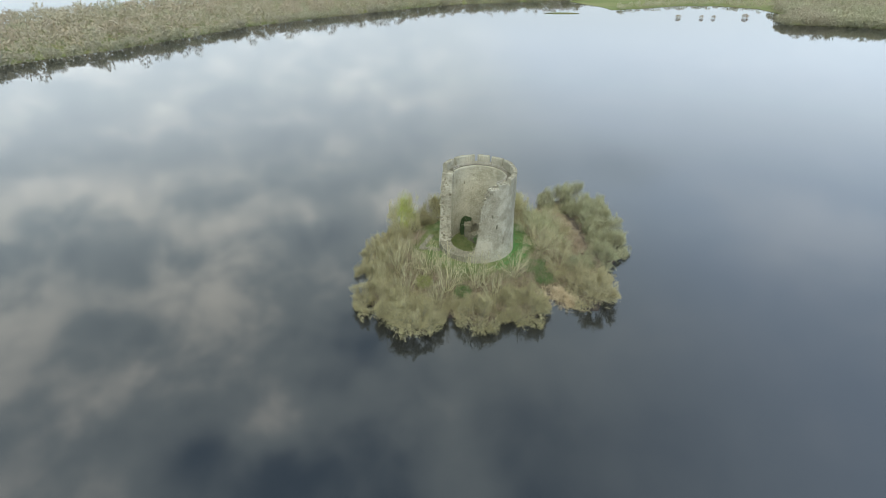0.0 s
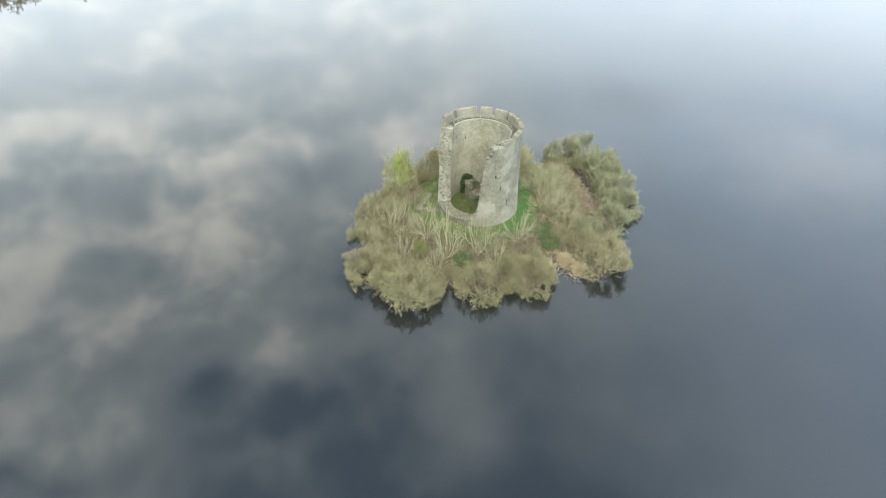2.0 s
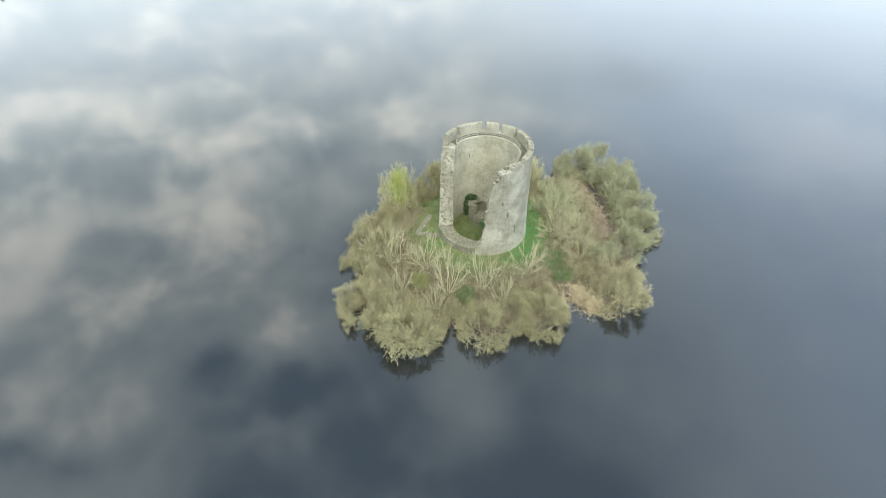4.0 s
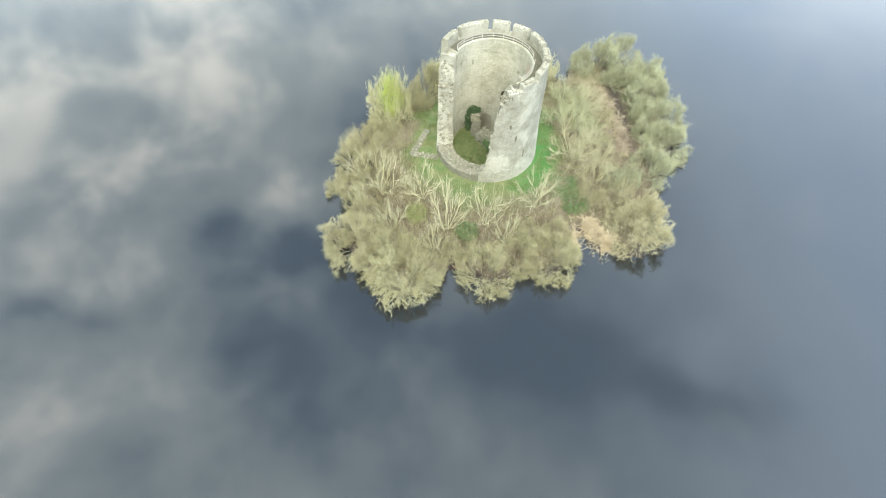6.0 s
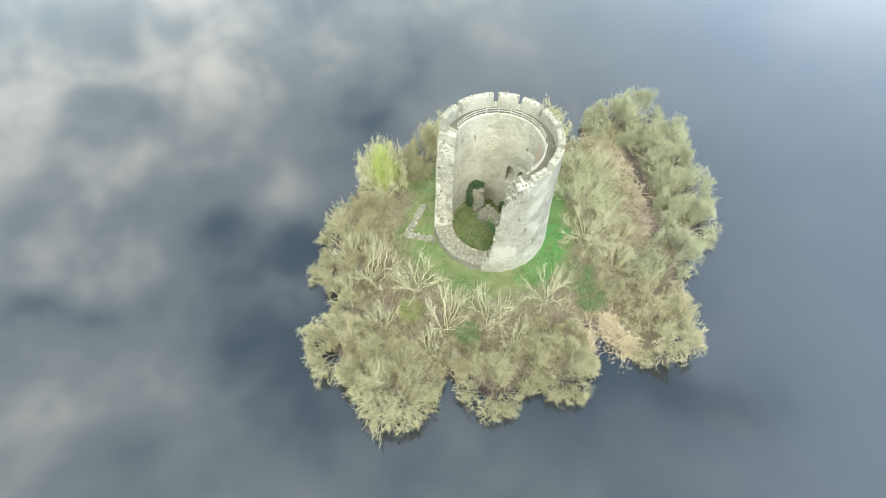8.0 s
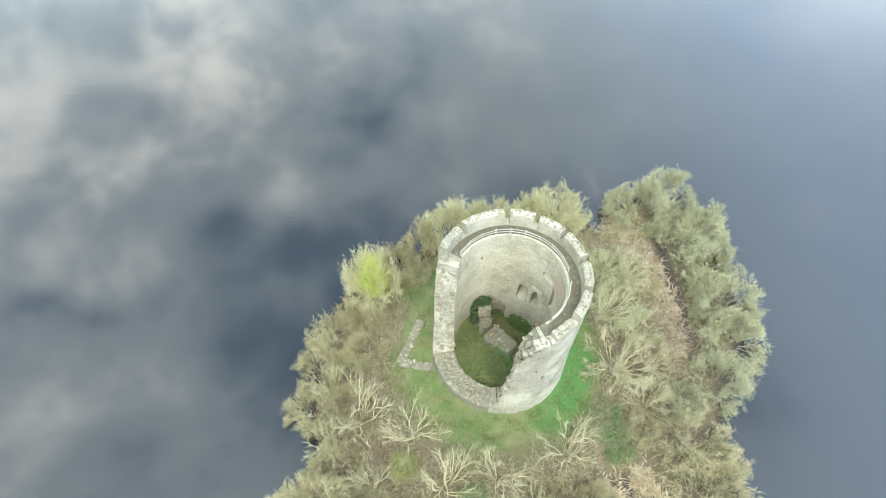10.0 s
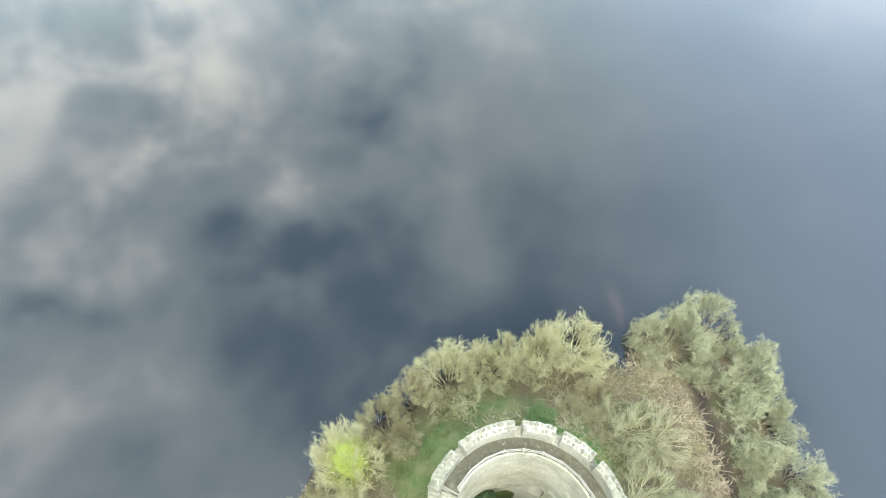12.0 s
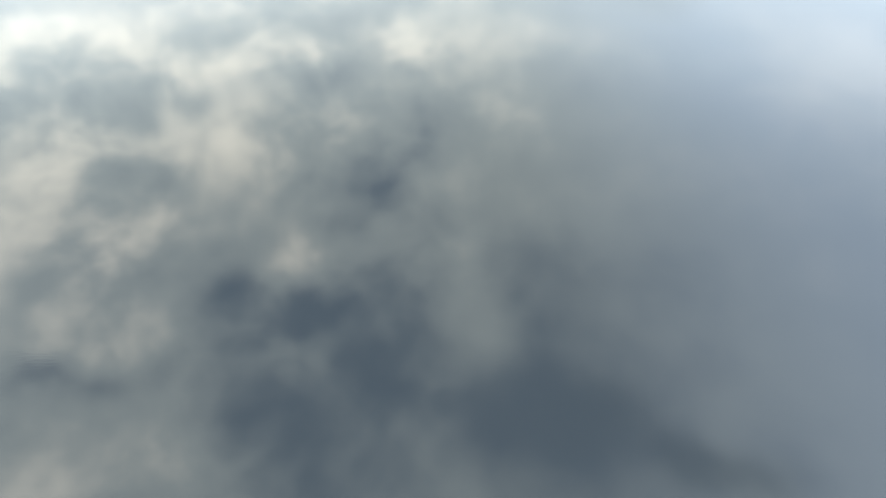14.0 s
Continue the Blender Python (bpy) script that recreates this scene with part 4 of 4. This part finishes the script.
evergreen("evergreen_shrub", "low dark green ivy thicket behind the tower", 5.0, 13.4, 1.8, 1.2, LEAF_GREEN, 55)


def ivy_tree():
    ob = bare_plant("ivy_tree", "bare tree with a bright yellow-green ivy-clad trunk", "tree",
                    forked_crown(61, 4.3, 11.2, 16, (4, 5, 5), (0.36, 0.26, 0.15), (0.10, 0.05, 0.03, 0.02, 0.011, 0.004), (0.7, 0.8, 0.95, 1.0), 7, 0.45, 0.3, 0.1, 0.03), BARK_PALE, TWIG_YELLOW)
    g = np.random.default_rng(62)
    v, q = leaf_cloud(g, 5200, (0.2, -0.4, 5.2), (1.4, 1.4, 4.4), 0.085)
    v2, q2 = leaf_cloud(g, 4200, (0.3, -0.6, 6.0), (2.6, 2.6, 4.6), 0.06)
    v, q = np.concatenate([v, v2]), np.concatenate([q, q2 + len(v)])
    part_of("ivy", mesh_from("ivy", v, q, LEAF_IVY), ob, "bright yellow-green ivy")["kind"] = "stuff"
    ob.matrix_basis = Matrix.Translation((-15.9, 8.6, float(ground_height(-15.9, 8.6)) - 0.05))


ivy_tree()


def fallen_branch(x, y, z, turn, length, seed):
    g = np.random.default_rng(seed)
    a = np.array([[0.0, 0, 0]])
    main = curve_points(a, unit(np.array([[1.0, 0, 0.18]])), np.array([length]), np.array([[0, 0.06, -0.1]]), 6)
    v, q = tubes(main, np.linspace(0.09, 0.025, 6)[None], 5)
    f = np.repeat(main[0][1:], 3, axis=0)
    side = curve_points(f, unit(np.column_stack([np.full(15, 0.8), g.normal(0, 0.7, 15), g.uniform(0.0, 0.5, 15)])), g.uniform(0.4, 1.3, 15), g.normal(0, 0.1, (15, 3)), 3)
    v2, q2 = tubes(side, np.array([[0.03, 0.02, 0.008]]) * np.ones((15, 1)), 3)
    ob = new("fallen_branch", mesh_from("fallen_branch", np.concatenate([v, v2]), np.concatenate([q, q2 + len(v)]), BARK_PALE))
    ob.matrix_basis = Matrix.Translation((x, y, z)) @ Matrix.Rotation(radians(turn), 4, "Z")
    tagged(ob, "pale fallen sapling lying over dry reeds", "branch", "fallen branches")


fallen_branch(18.6, -3.2, 0.9, 55, 4.5, 101)
fallen_branch(19.4, -6.0, 0.8, 60, 4.0, 102)
fallen_branch(20.6, 3.0, 0.8, 120, 3.2, 103)


def wall_ivy(label, blobs, seed, leaf):
    """Ivy in uneven heaps: x, y, z, radius, half height of each."""
    g = np.random.default_rng(seed)
    vs, qs, off = [], [], 0
    for x, y, z, rad, hei in blobs:
        v, q = leaf_cloud(g, int(1300 * rad * max(rad, hei)) + 200, (x, y, z), (rad, rad, hei), 0.11)
        vs.append(v)
        qs.append(q + off)
        off += len(v)
    tagged(new("ivy_clump", mesh_from("ivy_clump", np.concatenate(vs), np.concatenate(qs), leaf)), label, "ivy", kind="stuff")


wall_ivy("dark green ivy over the broken wall stump", [(-2.6, 4.5, 5.2, 0.8, 1.9), (-2.0, 4.7, 6.6, 0.8, 0.7), (-2.7, 3.5, 4.4, 0.6, 1.2), (-1.3, 4.6, 6.7, 0.5, 0.4)], 71, LEAF_DARK)
wall_ivy("green ivy hanging down the cross wall", [(-0.1, -0.6, 4.6, 0.5, 0.7), (0.4, -1.2, 4.4, 0.6, 0.9), (0.9, -1.9, 4.1, 0.6, 0.9), (1.3, -2.6, 3.8, 0.6, 0.7), (1.7, -3.4, 3.5, 0.6, 0.5)], 72, LEAF_GREEN)
wall_ivy("ferns and ivy at the foot of the inner wall", [(2.5, 4.6, 1.9, 0.8, 0.7), (3.5, 4.0, 2.2, 0.9, 0.9), (4.3, 3.2, 2.0, 0.7, 0.7)], 73, LEAF_GREEN)

# ---------------------------------------------------------------- grass


def grass_tufts(name, label, points, seed):
    g = np.random.default_rng(seed)
    n = len(points)
    d = unit(np.column_stack([g.normal(0, 0.6, (n, 2)), np.ones(n)]))
    p = np.stack([points, points + d * g.uniform(0.15, 0.45, (n, 1))], axis=1)
    v, q = ribbons(p, np.column_stack([g.uniform(0.03, 0.07, n), np.full(n, 0.01)]), g)
    tagged(new(name, mesh_from(name, v, q, GRASS_BLADE)), label, "grass", kind="stuff")


g = np.random.default_rng(77)
ang, rad = g.uniform(0, math.tau, 26000), np.sqrt(g.uniform(8.6 ** 2, 14.5 ** 2, 26000))
px, py = rad * np.cos(ang), rad * np.sin(ang)
clump = np.array([noise.noise((x * 0.7, y * 0.7, 0)) for x, y in zip(px, py)]) + g.normal(0, 0.25, len(px)) > 0.02
grass_tufts("grass_tufts", "tussocks of winter grass round the tower", np.column_stack([px, py, ground_height(px, py) - 0.03])[clump], 78)
ang, rad = g.uniform(radians(130), radians(300), 7000), np.sqrt(g.uniform(0, 5.2 ** 2, 7000))
px, py = rad * np.cos(ang), rad * np.sin(ang)
ok = px * 0.45 - 1.0 + py * 0.62 < 0
grass_tufts("grass_tufts", "rough grass on the bank inside the tower", np.column_stack([px, py, np.full(len(px), 3.3)])[ok], 79)

# ---------------------------------------------------------------- reeds


def reed_bed(name, label, line, width, count, seed, reed=REED, lean=0.7):
    g = np.random.default_rng(seed)
    line = np.array(line)
    seg = g.integers(0, len(line) - 1, count)
    f = g.random((count, 1))
    p = line[seg] * (1 - f) + line[seg + 1] * f + g.normal(0, width / 2, (count, 2))
    clumps = np.array([noise.noise((a * 0.9, b * 0.9, seed)) + 0.5 * noise.noise((a * 2.6, b * 2.6, seed)) for a, b in p]) > 0.02
    p = p[clumps]
    count = len(p)
    z = np.maximum(ground_height(p[:, 0], p[:, 1]), -0.2)
    base = np.column_stack([p, z - 0.1])
    d = unit(np.column_stack([g.normal(0, lean, (count, 2)), np.ones(count)]))
    ln = g.uniform(0.3, 1.0, count)
    pts = curve_points(base, d, ln, g.normal(0, 0.35, (count, 3)) * np.array([1, 1, 0.3]), 3)
    v, q = ribbons(pts, np.array([[0.030, 0.040, 0.010]]) * g.uniform(0.6, 1.5, (count, 1)), g)
    tagged(new(name, mesh_from(name, v, q, reed)), label, "reeds", kind="stuff")


STRAW = "straw-coloured dead reeds and grass along the ditch"
reed_bed("reeds", STRAW, [(18.4, 21.4), (20.6, 19.2), (23.0, 12.8), (23.9, 7.1), (23.2, 1.8), (21.1, -1.5)], 2.2, 12000, 81, REED_DULL, 2.6)
reed_bed("reeds", "straw-coloured dead reeds at the landing", [(14.6, -13.6), (15.4, -15.4), (16.4, -17.6), (17.2, -19.2)], 1.9, 8000, 82, REED, 1.6)
reed_bed("reeds", "straw-coloured dead reeds at the landing", [(11.4, -15.2), (12.0, -17.6)], 1.5, 4000, 83, REED, 1.6)
reed_bed("reeds", "pale dead reeds in a small inlet", [(-6.6, -20.6), (-5.2, -21.6), (-4.4, -22.2)], 0.6, 600, 84)
reed_bed("reeds", "dry brown grass behind the tower", [(-3.0, 12.8), (4.0, 13.6), (8.5, 12.6)], 1.6, 1500, 85, REED_DULL, 1.6)

# ---------------------------------------------------------------- far shores
LEFT_LAND = [(-420, 60), (-330, 110), (-238, 193), (-221, 213), (-200, 236), (-180, 268), (-151, 321), (-108, 365), (-60, 408), (0, 458), (70, 484), (128, 498), (230, 560),
             (300, 760), (100, 900), (-60, 640), (-220, 500), (-300, 400), (-335, 320), (-420, 250)]
RIGHT_LAND = [(128, 500), (131, 484), (150, 440), (152, 421), (165, 426), (195, 438), (227, 453), (262, 452), (290, 430), (292, 380), (266, 345), (262, 334), (290, 326),
              (313, 319), (340, 308), (520, 260), (900, 500), (700, 900), (240, 760)]
ISLET = [(88, 400), (96, 397), (108, 396.5), (117, 399), (112, 402.5), (98, 403.5)]


def land(name, poly, label, height):
    bm = bmesh.new()
    top = [bm.verts.new((x, y, height)) for x, y in poly]
    cx, cy = np.mean(poly, axis=0)
    low = [bm.verts.new((x + (x - cx) * 0.004, y + (y - cy) * 0.004, -1.0)) for x, y in poly]
    f = bm.faces.new(top)
    for i in range(len(poly)):
        bm.faces.new((top[i], low[i], low[(i + 1) % len(poly)], top[(i + 1) % len(poly)]))
    bmesh.ops.recalc_face_normals(bm, faces=bm.faces)
    bmesh.ops.triangulate(bm, faces=[f])
    me = bpy.data.meshes.new(name)
    bm.to_mesh(me)
    bm.free()
    me.materials.append(FIELD)
    tagged(new(name, me), label, "ground", kind="structure")


land("ground_west", LEFT_LAND, "low wooded shore across the lake", 0.06)
land("ground_east", RIGHT_LAND, "green lakeside fields across the water", 0.2)
land("ground_islet", ISLET, "tiny flat green islet", 0.35)


def in_poly(px, py, poly):
    hit = np.zeros(px.shape, dtype=bool)
    poly = np.array(poly, dtype=float)
    for (ax, ay), (bx, by) in zip(poly, np.roll(poly, -1, axis=0)):
        hit ^= ((ay > py) != (by > py)) & (px < (bx - ax) * (py - ay) / ((by - ay) or 1e-9) + ax)
    return hit


def far_crowns(name, label, pts, rad, hei, mat_, seed, per=260):
    """Many small leafless crowns, each a haze of fine upright shoots from the ground to the top."""
    g = np.random.default_rng(seed)
    n = len(pts)
    rr, hh = g.uniform(rad[0], rad[1], n), g.uniform(hei[0], hei[1], n)
    which = np.repeat(np.arange(n), per)
    m = n * per
    d = unit(g.normal(0, 1, (m, 3)) + np.array([0, 0, 0.35])) * g.uniform(0.6, 1.0, (m, 1))
    a = np.column_stack([pts[which], hh[which] * 0.46]) + d * np.column_stack([rr[which], rr[which], hh[which] * 0.5])
    a[:, 2] = np.maximum(a[:, 2], 0.1)
    way = unit(unit(d) * 0.6 + g.normal(0, 0.6, (m, 3)) + np.array([0, 0, 0.3]))
    b = a + way * (rr[which] * g.uniform(0.15, 0.36, m))[:, None]
    v, q = ribbons(np.stack([a, b], axis=1), np.column_stack([rr[which] * 0.06, rr[which] * 0.03]), g, unit(d) + g.normal(0, 0.3, d.shape))
    tagged(new(name, mesh_from(name, v, q, mat_)), label, "woodland", kind="stuff")


def scatter(poly, step, seed, keep=None):
    g = np.random.default_rng(seed)
    p = np.array(poly, dtype=float)
    lo, hi = p.min(axis=0), p.max(axis=0)
    gx, gy = np.meshgrid(np.arange(lo[0], hi[0], step), np.arange(lo[1], hi[1], step))
    pts = np.column_stack([gx.ravel(), gy.ravel()]) + g.uniform(-step * 0.45, step * 0.45, (gx.size, 2))
    ok = in_poly(pts[:, 0], pts[:, 1], poly)
    if keep is not None:
        ok &= keep(pts)
    return pts[ok]


edge = np.array(LEFT_LAND[:13], dtype=float)
edge = np.concatenate([a + (b - a) * np.linspace(0, 1, max(2, int(np.linalg.norm(b - a) / 5)))[:, None] for a, b in zip(edge, edge[1:])])
far_crowns("shore_bushes", "low grey-green bushes overhanging the far shore", edge + np.random.default_rng(90).normal(0, 1.2, edge.shape) + np.array([1.4, -2.0]), (3.0, 4.6), (5, 8), FAR_GREEN, 89, 280)
west = scatter(LEFT_LAND, 8.4, 91, lambda p: (p[:, 0] < 150) & (p[:, 1] < 620) & (p[:, 0] > -400))
pick = np.random.default_rng(92).random(len(west)) < 0.62
far_crowns("woodland", "leafless brown winter woodland along the far shore", west[pick], (3.6, 5.8), (7, 15), FAR_TWIG, 93, 115)
far_crowns("woodland", "green-grey winter woodland along the far shore", west[~pick], (3.4, 5.4), (6, 13), FAR_GREEN, 94, 110)
EAST_WOOD = [(262, 334), (290, 325.5), (313, 318.5), (340, 307.5), (430, 283), (480, 420), (400, 450), (300, 430), (290, 385)]
far_crowns("woodland", "leafless grey-green willow wood on the shore", scatter(EAST_WOOD, 7.0, 95), (4.2, 6.0), (7, 11), FAR_GREEN, 96, 150)
edge = np.array([(264, 350), (261, 333), (290, 325), (313, 318), (340, 307), (430, 282)], dtype=float)
edge = np.concatenate([a + (b - a) * np.linspace(0, 1, max(2, int(np.linalg.norm(b - a) / 4)))[:, None] for a, b in zip(edge, edge[1:])])
far_crowns("shore_bushes", "low willow bushes overhanging the far shore", edge, (3.0, 4.4), (5, 8), FAR_GREEN, 88, 280)
SHORE_LINE = scatter([(156, 424), (195, 440), (227, 455), (262, 454), (300, 432), (330, 470), (260, 490), (200, 470), (160, 440)], 7.0, 97)
far_crowns("shore_bushes", "sparse low bushes along the far shore", SHORE_LINE, (2.0, 3.6), (2.5, 5), FAR_GREEN, 98, 90)
for x, y, s in ((193, 372, 2.2), (211, 369, 1.8), (221, 369, 1.7), (249, 372, 2.8)):
    far_crowns("flooded_bush", "small dark bush standing in the lake", np.array([(x, y)], dtype=float), (s, s), (2.0, 2.8), FAR_TWIG, int(x), 200)
